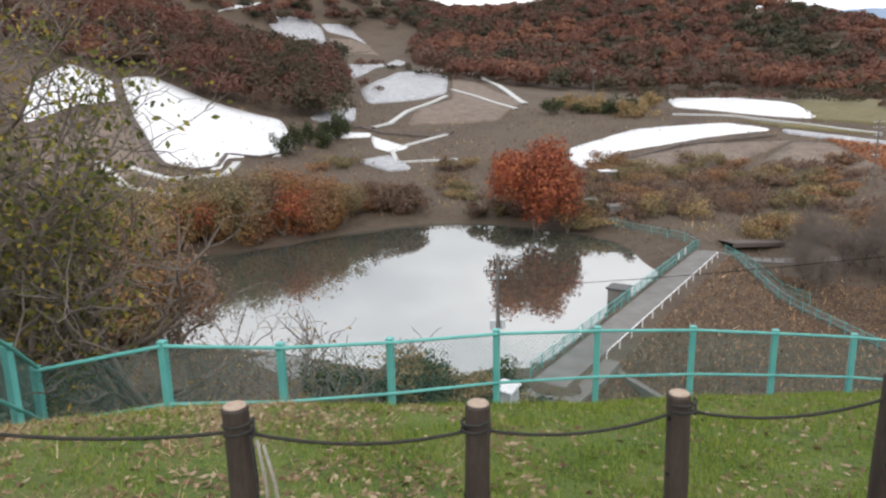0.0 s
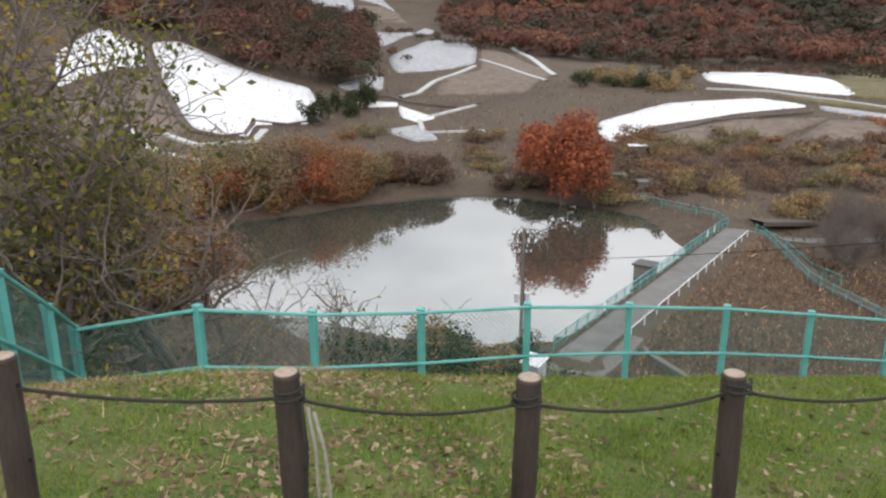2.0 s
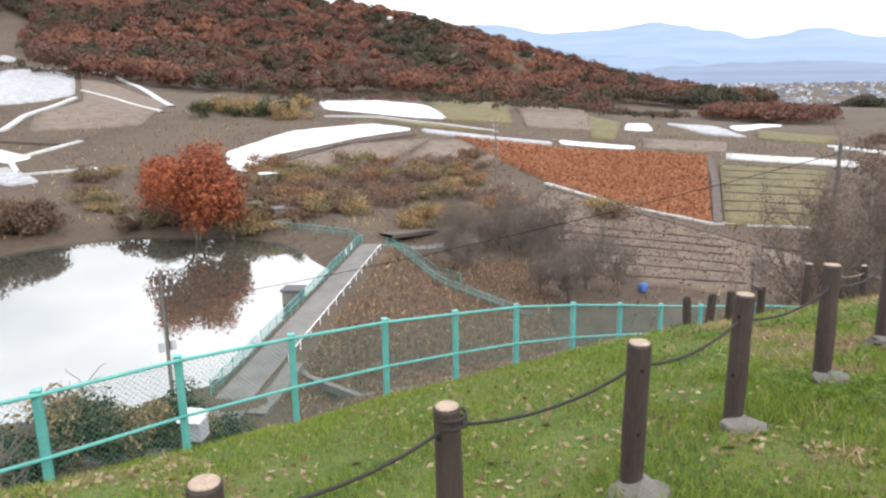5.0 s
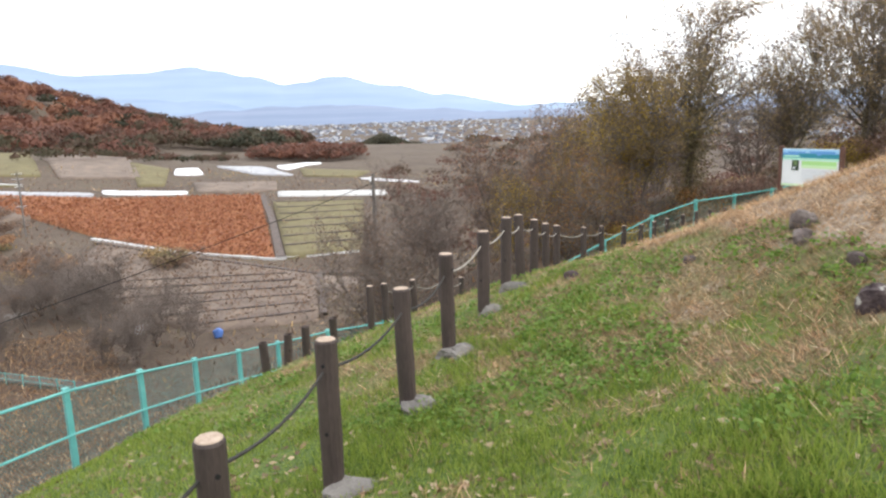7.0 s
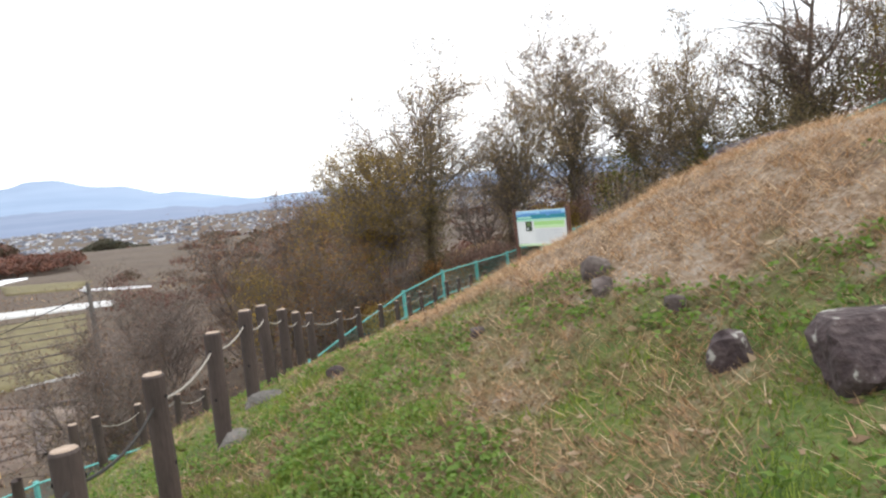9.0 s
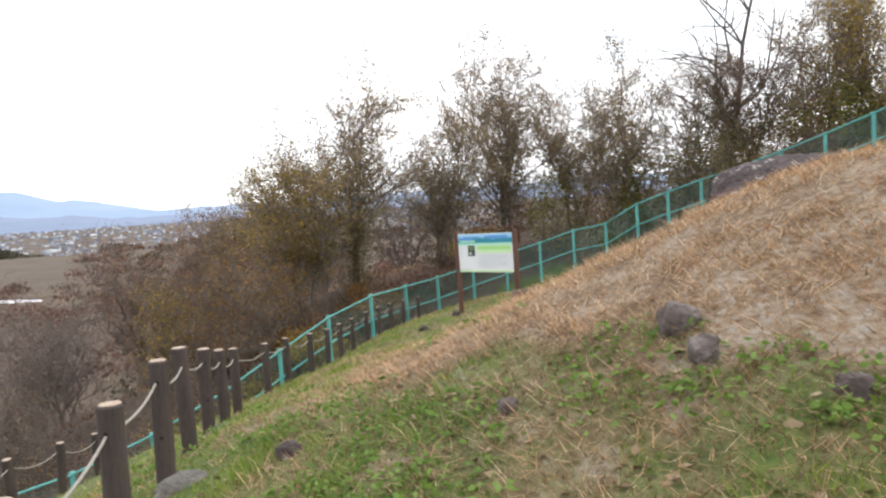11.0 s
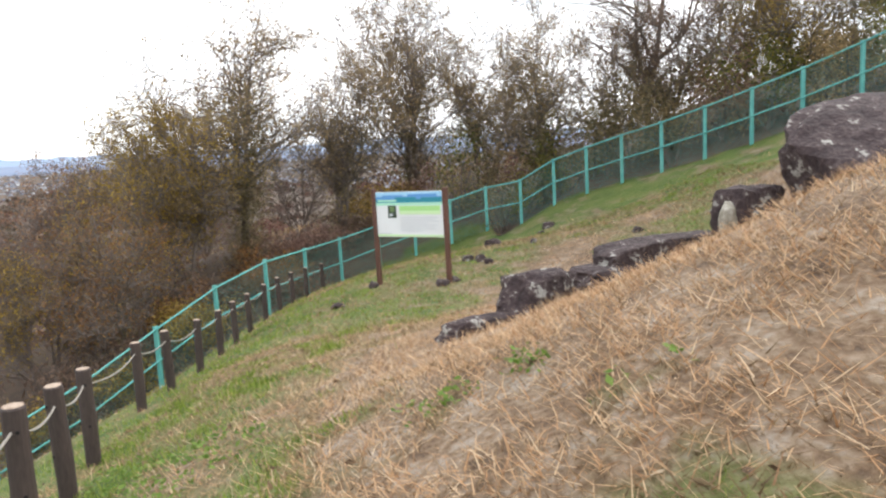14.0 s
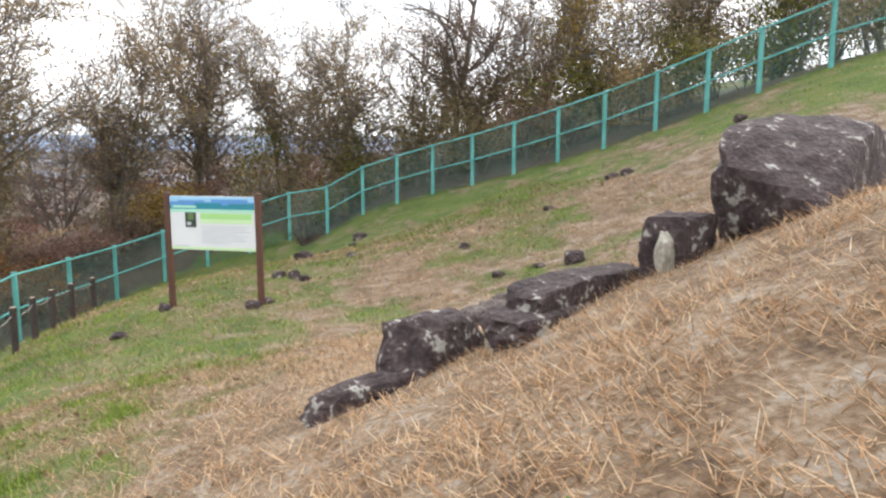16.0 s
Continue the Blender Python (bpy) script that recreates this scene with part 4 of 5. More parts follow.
def build_dam():
    ux, uy = 0.347, 0.938
    def at(a, q):
        return DAM_A[0] + ux * a + uy * q, DAM_A[1] + uy * a - ux * q
    strip("path", between(at(-4, -0.2), at(48, -0.2), 26), 2.6, M["path"], "grey asphalt path along the dam crest", 0.06)
    strip("path_bend", [at(48, 0), at(53, 1), at(57, 4), (22, 98), (32, 100)], 2.6, M["path"], "grey asphalt lane turning off the dam", 0.05)
    strip("path_apron", [at(-6, 0), at(-9, -4), at(-9, -12), at(-8, -22)], 3.0, M["path"], "grey lane below the hedge at the pond", 0.05)
    green_fence("turquoise mesh fence along the pond side of the dam path", [at(a, -1.9) for a in range(0, 50, 2)], 1.25, True, 0.0, 0.16, 0.006)
    green_fence("turquoise mesh fence round the pond's far corner", [at(48, -1.9), (11.5, 93.5), (10, 96), (8, 99), (6, 102), (3.5, 105), (1, 107.5), (-1.5, 109)], 1.25, True, 0.0, 0.16, 0.006)
    green_fence("turquoise mesh fence down the dam's shoulder", between((14.6, 91.5), (25.5, 70), 12), 1.25, True, 0.0, 0.16, 0.006)
    green_fence("turquoise mesh fence beside the channel", between((15.5, 92.5), (22.5, 82), 6), 1.25, True, 0.0, 0.16, 0.006)
    strip("channel", between((16.3, 90.5), (27.5, 69.5), 8), 2.0, M["soil"], "dark drainage channel beside the dam", 0.05)
    # white pipe rail on the downstream edge
    pts = [at(a, 1.75) for a in range(6, 48, 3)]
    x0, y0 = pts[0]
    r = thing("pipe_rail", x0, y0, gz(x0, y0), "low white pipe rail along the dam path", "rail")
    base = Vector((x0, y0, gz(x0, y0)))
    line = [Vector((x, y, gz(x, y) + 0.75)) - base for x, y in pts]
    part("pipe", tube(line, 0.055, 6), M["white"], r)
    for p in line:
        part("stub_post", tube([p - Vector((0, 0, 0.9)), p], 0.05, 6), M["white"], r)
    # pale drain running down the near abutment
    strip("drain", [at(6, 1.9), at(5, 3.5), at(3, 8), at(1, 12)], 0.5, M["concrete"], "pale concrete drain down the dam's flank", 0.12, category="drain")
    strip("apron_slab", [at(-2, 2.0), at(2, 2.4), at(6, 2.2)], 1.3, M["concrete"], "pale concrete slab at the path's end", 0.1, category="slab")
    # small sluice house
    x, y = at(26, -4.2)
    s = thing("sluice_house", x, y, POND - 0.6, "small concrete sluice house with a dark roof", "hut", turn=-20)
    part("wall", box((1.9, 1.9, 2.0), (0, 0, 1.0), 0.03), M["concrete"], s)
    part("roof", box((2.3, 2.3, 0.18), (0, 0, 2.08), 0.03), M["dark_metal"], s)
    # white notice posts on the path fence
    for a in (9, 40, 43):
        x, y = at(a, -1.7)
        n = thing("notice", x, y, gz(x, y), "white notice panel on the dam fence", "notice", "dam notices", turn=70)
        part("panel", box((0.5, 0.04, 0.8), (0, 0, 0.85), 0.01), M["white"], n)
        part("stake", box((0.06, 0.06, 0.6), (0, 0, 0.22)), M["dark_metal"], n)
    # concrete wall at the far inlet
    tagged(link_mesh("inlet_wall", box((3.4, 0.5, 3.0), (1.0, 109.5, POND + 0.8), 0.04), M["concrete"]), "pale concrete inlet wall at the water's edge", "wall")


build_dam()


def utility_pole(x, y, height, arms, group, turn, boxes=True):
    z = gz(x, y)
    p = thing("utility_pole", x, y, z, "grey concrete utility pole with crossarms and insulators", "pole", group, turn=turn)
    part("shaft", tube([(0, 0, -0.3), (0, 0, height)], [0.17, 0.1], 10), M["concrete"], p)
    for h, w in arms:
        arm = part("crossarm", box((w, 0.09, 0.09), (0, 0.12, h), 0.01), M["dark_metal"], p)
        for k in (-0.46, -0.2, 0.2, 0.46):
            part("insulator", tube([(k * w, 0.12, h + 0.04), (k * w, 0.12, h + 0.16), (k * w, 0.12, h + 0.26)], [0.05, 0.07, 0.03], 8), M["white"], arm)
    if boxes:
        for k in (-1, 1):
            part("transformer", tube([(k * 0.42, 0, height * 0.36), (k * 0.42, 0, height * 0.36 + 0.75)], 0.24, 12), M["s_grey"], p)
    part("stay", box((0.05, 0.05, height * 0.5), (0.12, -0.1, height * 0.6)), M["dark_metal"], p)


def build_lines():
    utility_pole(-9.2, 51.6, 9.7, ((9.2, 1.7), (8.4, 2.2), (7.6, 1.5)), "power poles", 25)
    utility_pole(51, 150, 13, ((12.4, 2.0), (11.4, 2.0), (9.8, 1.6), (6.0, 1.8)), "power poles", 10, False)
    utility_pole(27.0, 28.5, 8.5, ((8.1, 1.5), (7.3, 1.5)), "power poles", 40)
    utility_pole(-6.9, 330, 12, ((11.4, 2.0), (10.2, 2.0)), "power poles", 0, False)
    utility_pole(27, 330, 13, ((12.4, 2.0), (11.2, 2.0)), "power poles", 0, False)
    a = Vector((-9.2, 51.6, gz(-9.2, 51.6)))
    b = Vector((27.0, 28.5, gz(27.0, 28.5)))
    for h, k in ((7.0, 0.0),):
        pts = [a.lerp(b, u / 10) + Vector((k, 0, h + (u / 10) * 1.0 - 2.2 * (u / 10) * (1 - u / 10))) for u in range(11)]
        tagged(link_mesh("power_line", tube(pts, 0.02, 4), M["hole"]), "black overhead cable strung between poles", "cable")


build_lines()


def build_small_far():
    # white-topped meter box just below the fence
    x, y = -3.2, 13.4
    z = gz(x, y)
    m = thing("meter_box", x, y, z, "white-lidded grey metal box on a short post", "box", turn=-25)
    part("lid", box((0.52, 0.46, 0.05), (0, 0, 1.42), 0.015, Matrix.Rotation(radians(14), 3, "X")), M["white"], m, "white sloping lid")
    part("body", box((0.42, 0.36, 0.42), (0, 0.02, 1.15), 0.015), M["s_grey"], m)
    part("stand", tube([(0, 0, -0.1), (0, 0, 0.96)], 0.04, 8), M["dark_metal"], m)
    # white tank and blue tarpaulin among bare trees
    x, y = 38.4, 81.5
    t = thing("water_tank", x, y, gz(x, y), "white plastic tank lying among bare trees", "tank", turn=35)
    part("barrel", tube([(-1.0, 0, 0.65), (-0.9, 0, 0.65), (0.9, 0, 0.65), (1.0, 0, 0.65)], [0.45, 0.55, 0.55, 0.45], 14), M["white"], t)
    part("cradle", box((1.5, 0.7, 0.2), (0, 0, 0.08), 0.02), M["dark_metal"], t)
    lumpy("tarpaulin", 43.8, 73.1, (1.2, 1.0, 1.3), M["blue_tarp"], "blue tarpaulin bundle beside the plot", "tarpaulin", "", 3, 0.1)
    # sheds
    for x, y, w, roof in ((-0.1, 152, 4.0, "white"), (-3.4, 119, 3.0, "dark_metal"), (1.2, 113, 3.2, "concrete"), (140, 330, 6.0, "white")):
        s = thing("shed", x, y, gz(x, y), "small farm shed with a flat pale roof", "shed", "farm sheds", turn=12)
        part("wall", box((w * 0.9, 2.4, 2.2), (0, 0, 1.0)), M["concrete"], s)
        part("roof", box((w, 2.9, 0.2), (0, 0, 2.2), 0.03), M[roof], s)
    # edge paths and furrow walls on the terraces
    strip("terrace_edge", [(59, 139), (64, 118), (73, 100.5), (88, 94)], 1.3, M["pale"], "pale concrete edge below the orange field", 0.3, category="edge")
    strip("terrace_edge_low", [(57.5, 134), (63, 112), (71.3, 86.5), (78, 80)], 1.0, M["soil"], "dark hedge line below the terrace", 0.5, category="edge")
    strip("plot_divide", [(71.3, 86), (58, 70)], 0.9, M["soil"], "dark ditch between two plots", 0.45, category="ditch")
    strip("field_divide", [(117.5, 163), (97, 132), (74, 99.5)], 1.6, M["soil"], "dark track between the fields", 0.45, category="track")
    strip("hill_track", [(-48, 205), (-58, 180), (-52, 165), (-38, 172)], 1.6, M["pale"], "pale track winding between plots", 0.3, category="track")
    strip("hill_track_low", [(-120, 140), (-98, 122), (-84, 118), (-74, 122)], 2.0, M["pale"], "pale track below the white sheeting", 0.2, category="track")
    strip("low_lane", [(16, 100), (26, 108), (40, 112), (52, 118)], 2.6, M["soil"], "dark lane beyond the dam", 0.15, category="lane")
    for name, line, width, mat, label, cat in (
            ("terrace_track", [(-72.0, 205.8), (-69.1, 214.3), (-69.5, 235.9), (-64.8, 278.9)], 1.8, "pale", "pale track climbing between terraces", "track"),
            ("terrace_bank", [(-96.9, 429.9), (-70.6, 392.5), (-44.3, 317.0), (-32.0, 276.4)], 2.6, "pale", "pale edge of a high terrace", "edge"),
            ("terrace_bank", [(-69.1, 310.1), (-52.1, 287.3), (-32.6, 253.7)], 1.8, "pale", "pale edge across a bare terrace", "edge"),
            ("hollow_track", [(-86.3, 194.7), (-75.3, 204.6), (-66.3, 199.5), (-52.1, 199.2), (-47.3, 209.0)], 1.3, "soil", "dark track through the hollow", "track"),
            ("sheet_kerb", [(-112.9, 150.7), (-102.5, 141.7), (-94.7, 141.1), (-90.6, 145.3), (-94.8, 157.2), (-86.0, 157.8), (-81.3, 166.0)], 1.2, "soil", "dark ditch along the foot of the sheeting", "ditch"),
            ("sheet_gap", [(-154.8, 195.6), (-144.7, 182.9), (-122.3, 161.4), (-107.3, 145.4)], 2.0, "soil", "dark gap between two sheeted plots", "ditch"),
            ("plot_wall", [(20.5, 239.6), (39.5, 238.1), (60.2, 221.8), (73.0, 211.0)], 1.6, "pale", "pale retaining wall below the sheeting", "edge"),
            ("plot_bank", [(-3.4, 159.5), (3.2, 175.2), (18.4, 195.5), (44.9, 207.2)], 1.5, "soil", "dark bank below the curved sheeting", "bank"),
            ("foot_track", [(-108.0, 136.8), (-93.9, 131.0), (-85.2, 139.8), (-88.4, 150.7)], 1.8, "pale", "pale track below the white sheeting", "track")):
        fine = [q for a, b in zip(line, line[1:]) for q in between(a, b, 6)[:-1]] + [line[-1]]
        strip(name, fine, width, M[mat], label, 0.5, category=cat)
    for k in range(7):
        u = k / 7
        a, b = (112 - 36 * u, 150 - 50 * u), (133 - 43 * u, 138 - 44 * u)
        strip("furrow", between(a, b, 6), 0.7, M["soil"], "dark furrow across the green field", 0.5, "structure", "furrow")
    for k in range(6):
        u = (k + 0.5) / 6
        a, b = (41.5 + 1.5 * u, 112 - 36 * u), (69 - 12 * u, 92 - 22 * u)
        strip("furrow", between(a, b, 6), 0.5, M["soil"], "dark furrow across the bare orchard", 0.5, "structure", "furrow")


build_small_far()


# ---- trees ----
def grow(rng, height, spread, stems=1, levels=3, lean=0.15, forks=(3, 5)):
    """Limbs as chains of points with radii, and the twig ends."""
    limbs, tips = [], []

    def limb(p, way, length, radius, level):
        pts, rad = [p.copy()], [radius]
        n = 5 if level else 7
        w = way.copy()
        for i in range(n):
            w = (w + Vector(rng.normal(0, 0.16 + 0.06 * level, 3)) + Vector((0, 0, 0.05 if level else 0.03))).normalized()
            p = p + w * length / n
            pts.append(p.copy())
            rad.append(radius * (1 - 0.75 * (i + 1) / n) + 0.004)
            if level < levels and i >= (2 if level == 0 else 1) - 1:
                for _ in range(int(rng.integers(1, 3)) if level else int(rng.integers(*forks)) // 2 + 1):
                    side = Vector(rng.normal(0, 1, 3))
                    side.z = abs(side.z) * 0.45
                    side = side.normalized()
                    q = (w * 0.45 + side * spread).normalized()
                    limb(p, q, length * rng.uniform(0.35, 0.6) * (1 - 0.25 * i / n), rad[-1] * 0.6, level + 1)
            if level >= levels - 1:
                tips.append(p.copy())
        limbs.append((pts, rad, level))
        tips.append(p.copy())

    for k in range(stems):
        a = rng.uniform(0, 6.28)
        way = Vector((math.cos(a) * lean, math.sin(a) * lean, 1)).normalized()
        limb(Vector((math.cos(a) * 0.15 * (stems > 1), math.sin(a) * 0.15 * (stems > 1), -0.3)), way, height * rng.uniform(0.72, 0.9), 0.015 * height / (1 + 0.2 * (stems - 1)), 0)
    return limbs, tips


def tree(name, x, y, height, leaf, label, count=2500, size=0.09, spread=0.8, stems=1, seed=0, levels=3, cloud=0.35, group="", ivy=0, trunk_mat="bark", z=None, low=0.0, category="tree"):
    rng = np.random.default_rng(seed)
    z = gz(x, y) if z is None else z
    t = thing(name, x, y, z, label, category, group)
    limbs, tips = grow(rng, height, spread, stems, levels)
    bm = bmesh.new()
    for pts, rad, level in limbs:
        add_tube(bm, pts, rad, (7, 5, 4, 3)[min(level, 3)], caps=False)
    part("trunk", bm, M[trunk_mat], t)
    if count:
        base = np.array([tuple(p) for p in tips if p.z > low * height])
        if len(base) == 0:
            base = np.array([tuple(p) for p in tips])
        base = base[rng.random(len(base)) < 0.55] if len(base) > 12 else base  # some twigs have shed
        c = base[rng.integers(0, len(base), count)] + rng.normal(0, cloud, (count, 3))
        ob = faces_object("crown", leaf_quads(rng, c, size), 4, M[leaf])
        ob.parent = t
    if ivy:
        pts = [p for q, _, lv in limbs if lv == 0 for p in q]
        base = np.array([tuple(p) for p in pts])
        ivy = int(ivy * 3.6)
        c = base[rng.integers(0, len(base), ivy)] * np.array([1, 1, 0.8]) + rng.normal(0, 0.42, (ivy, 3)) * np.array([1, 1, 1.3])
        ob = faces_object("ivy", leaf_quads(rng, c, size), 4, M["leaf_dark"])
        ob["label"] = "dark ivy climbing the trunk"
        ob.parent = t
    return t


def bush(name, x, y, width, height, leaf, label, count=1200, size=0.12, seed=0, group="shrubs", category="shrub", z=None):
    rng = np.random.default_rng(seed)
    z = gz(x, y) if z is None else z
    t = thing(name, x, y, z, label, category, group)
    lumps = rng.normal(0, 1, (9, 3)) * np.array([width * 0.24, width * 0.24, height * 0.18]) + np.array([0, 0, height * 0.5])
    v = rng.normal(size=(count, 3))
    v /= np.linalg.norm(v, axis=1, keepdims=True)
    c = lumps[rng.integers(0, 9, count)] + v * np.array([width * 0.27, width * 0.27, height * 0.3]) * rng.uniform(0.5, 1.08, (count, 1))
    c[:, 2] = np.maximum(c[:, 2], -0.1)
    faces_object("foliage", leaf_quads(rng, c, size, 0, v + np.array([0, 0, 0.25])), 4, M[leaf]).parent = t
    bm = bmesh.new()
    for k in range(6):
        p = Vector(lumps[k])
        add_tube(bm, [(rng.normal(0, 0.1), rng.normal(0, 0.1), -0.2), (p.x * 0.5, p.y * 0.5, p.z * 0.6), tuple(p * 1.05)], [0.012 * height, 0.009 * height, 0.004 * height], 4, caps=False)
    part("woody_base", bm, M["bark"], t)
    return t


def build_back_trees():
    O = "half-bare tree with sparse olive and yellow leaves"
    D = "tall ivy-clad tree with thin autumn foliage"
    B = "low brown tree with thinning rust leaves"
    rows = [  # x, y, height, leaf, count, stems, ivy, label
        (31.5, 12.0, 11.5, "leaf_olive", 2600, 2, 2600, D), (33.5, 8.5, 9.5, "leaf_olive", 2600, 3, 700, O), (36.0, 5.6, 11.5, "leaf_olive", 3600, 4, 1300, D), (36.5, 2.0, 8.5, "leaf_olive", 2400, 3, 900, O),
        (34.8, -1.3, 9.4, "leaf_olive", 3200, 3, 2000, D), (34.5, -3.8, 7.5, "leaf_olive", 1800, 3, 500, O), (32.5, -5.5, 8.2, "leaf_brown", 2200, 2, 1500, O), (31.8, -8.2, 8.5, "leaf_olive", 2600, 3, 1500, D), (29.0, -9.5, 7.5, "leaf_yellow", 2600, 2, 900, O),
        (28.0, -12.0, 8.5, "leaf_olive", 3200, 3, 1900, D), (25.0, -13.5, 8.0, "leaf_brown", 2600, 3, 1600, D), (23.0, -16.0, 8.5, "leaf_olive", 2600, 3, 1600, D), (29.6, 13.6, 8.2, "leaf_yellow", 2600, 2, 100, O), (27.5, 15.0, 8.0, "leaf_yellow", 2400, 2, 100, O),
        (25.0, 14.5, 7.0, "leaf_orange", 2000, 2, 300, B), (18.5, 19.5, 6.6, "leaf_brown", 2000, 3, 600, B),
        (22.0, 23.0, 7.0, "leaf_brown", 1700, 3, 400, B), (30.0, 19.0, 8.5, "leaf_rust", 1900, 2, 200, B), 
        (34.0, 24.0, 10.0, "leaf_rust", 1800, 3, 100, B), (38.0, 16.0, 10.0, "leaf_rust", 1800, 3, 200, B), (42, 30, 11, "leaf_rust", 1800, 3, 0, B),
        (46, 13, 10.5, "leaf_pink", 520, 3, 0, B), (29, 26, 8.5, "leaf_pink", 520, 3, 0, B), (34, 31, 10, "leaf_pink", 520, 3, 0, B), (50, 22, 11, "leaf_pink", 520, 3, 0, B), (25.5, 17.2, 6.5, "leaf_yellow", 1800, 2, 0, O), (31.5, 15.2, 7.5, "leaf_yellow", 2000, 2, 0, O)]
    for i, (x, y, h, leaf, n, stems, ivy, label) in enumerate(rows):
        tree("tree", x, y, h * 0.84, leaf, label, int(n * (2.4 if label == B else 4.0)), 0.042 if h < 9 else 0.047, 0.68, stems, 40 + i, 3, 0.19, "trees behind the fence", ivy)
    tree("bare_tree", 33.8, -5.0, 10.5, "leaf_brown", "tall thin leafless tree behind the mesh fence", 40, 0.05, 0.7, 1, 91, 2, 0.2, "trees behind the fence")
    r = random.Random(9)
    for i in range(52):
        u = i / 51 * (len(BACK_FENCE) - 1)
        k = min(int(u), len(BACK_FENCE) - 2)
        (a, b), (c, d) = BACK_FENCE[k], BACK_FENCE[k + 1]
        x, y = a + (c - a) * (u - k), b + (d - b) * (u - k)
        nx, ny = (d - b), -(c - a)
        ln = math.hypot(nx, ny)
        s = -1 if nx / ln * (x - 15) + ny / ln * (y - 2) < 0 else 1
        w = r.uniform(1.4, 3.6)
        bush("bush", x + s * nx / ln * w, y + s * ny / ln * w, r.uniform(2.2, 3.4), r.uniform(1.2, 2.2) if i < 22 else r.uniform(1.8, 4.2), r.choice(["leaf_yellow", "leaf_orange", "leaf_pink", "leaf_brown"]) if i < 22 else r.choice(["leaf_olive", "leaf_olive", "leaf_dark", "leaf_brown", "leaf_lush", "leaf_pink", "leaf_dark"]), "tangled olive-brown undergrowth behind the mesh fence", 2300, 0.05, 300 + i, "undergrowth behind the fence")


build_back_trees()


def build_left_trees():
    tree("tree", -10.9, 9.4, 11.0, "leaf_yellow", "leaning tree with yellowing leaves beyond the fence corner", 3000, 0.06, 0.8, 2, 7, 3, 0.22, "trees at the fence corner", 0)
    tree("tree", -10.5, 8.0, 6.8, "leaf_lush", "leafy olive-green tree beyond the fence corner", 5200, 0.062, 0.7, 2, 8, 3, 0.22, "trees at the fence corner", 300)
    tree("tree", -11.9, 9.0, 6.4, "leaf_lush", "leafy olive-green tree beyond the fence corner", 4600, 0.062, 0.75, 2, 18, 3, 0.25, "trees at the fence corner", 200)
    for i, (x, y, h, leaf, n) in enumerate(((-8.0, 11.2, 4.4, "leaf_yellow", 150), (-9.4, 9.9, 8.6, "leaf_yellow", 290), (-11.5, 13.5, 5.0, "leaf_olive", 420), (-13.4, 12.0, 5.5, "leaf_brown", 700))):
        tree("sapling", x, y, h, leaf, "thin bare sapling with a few yellow leaves", n, 0.05, 0.9, 2, 60 + i, 2 if n < 300 else 3, 0.2, "saplings below the fence")
    r = random.Random(21)
    for i in range(13):
        a, d = radians(r.uniform(-52, -30)), r.uniform(17, 34)
        x, y = d * math.sin(a), d * math.cos(a)
        bush("bush", x, y, r.uniform(2.4, 4), r.uniform(1.8, 3.0), r.choice(["leaf_brown", "leaf_lush", "leaf_orange", "leaf_yellow", "leaf_lush"]), "tangled brown and yellow shrub on the bank", 1700, 0.08, 500 + i, "shrubs on the bank")
    for i in range(16):
        a = radians(-27 + i * 1.25)
        d = 41.5 + r.uniform(-1.6, 1.6)
        bush("bush", d * math.sin(a), d * math.cos(a), r.uniform(3.0, 4.2), r.uniform(2.6, 3.6), r.choice(["leaf_green", "leaf_green", "leaf_olive"]), "dense green shrub by the near shore", 1800, 0.13, 540 + i, "hedge at the near shore")


build_left_trees()


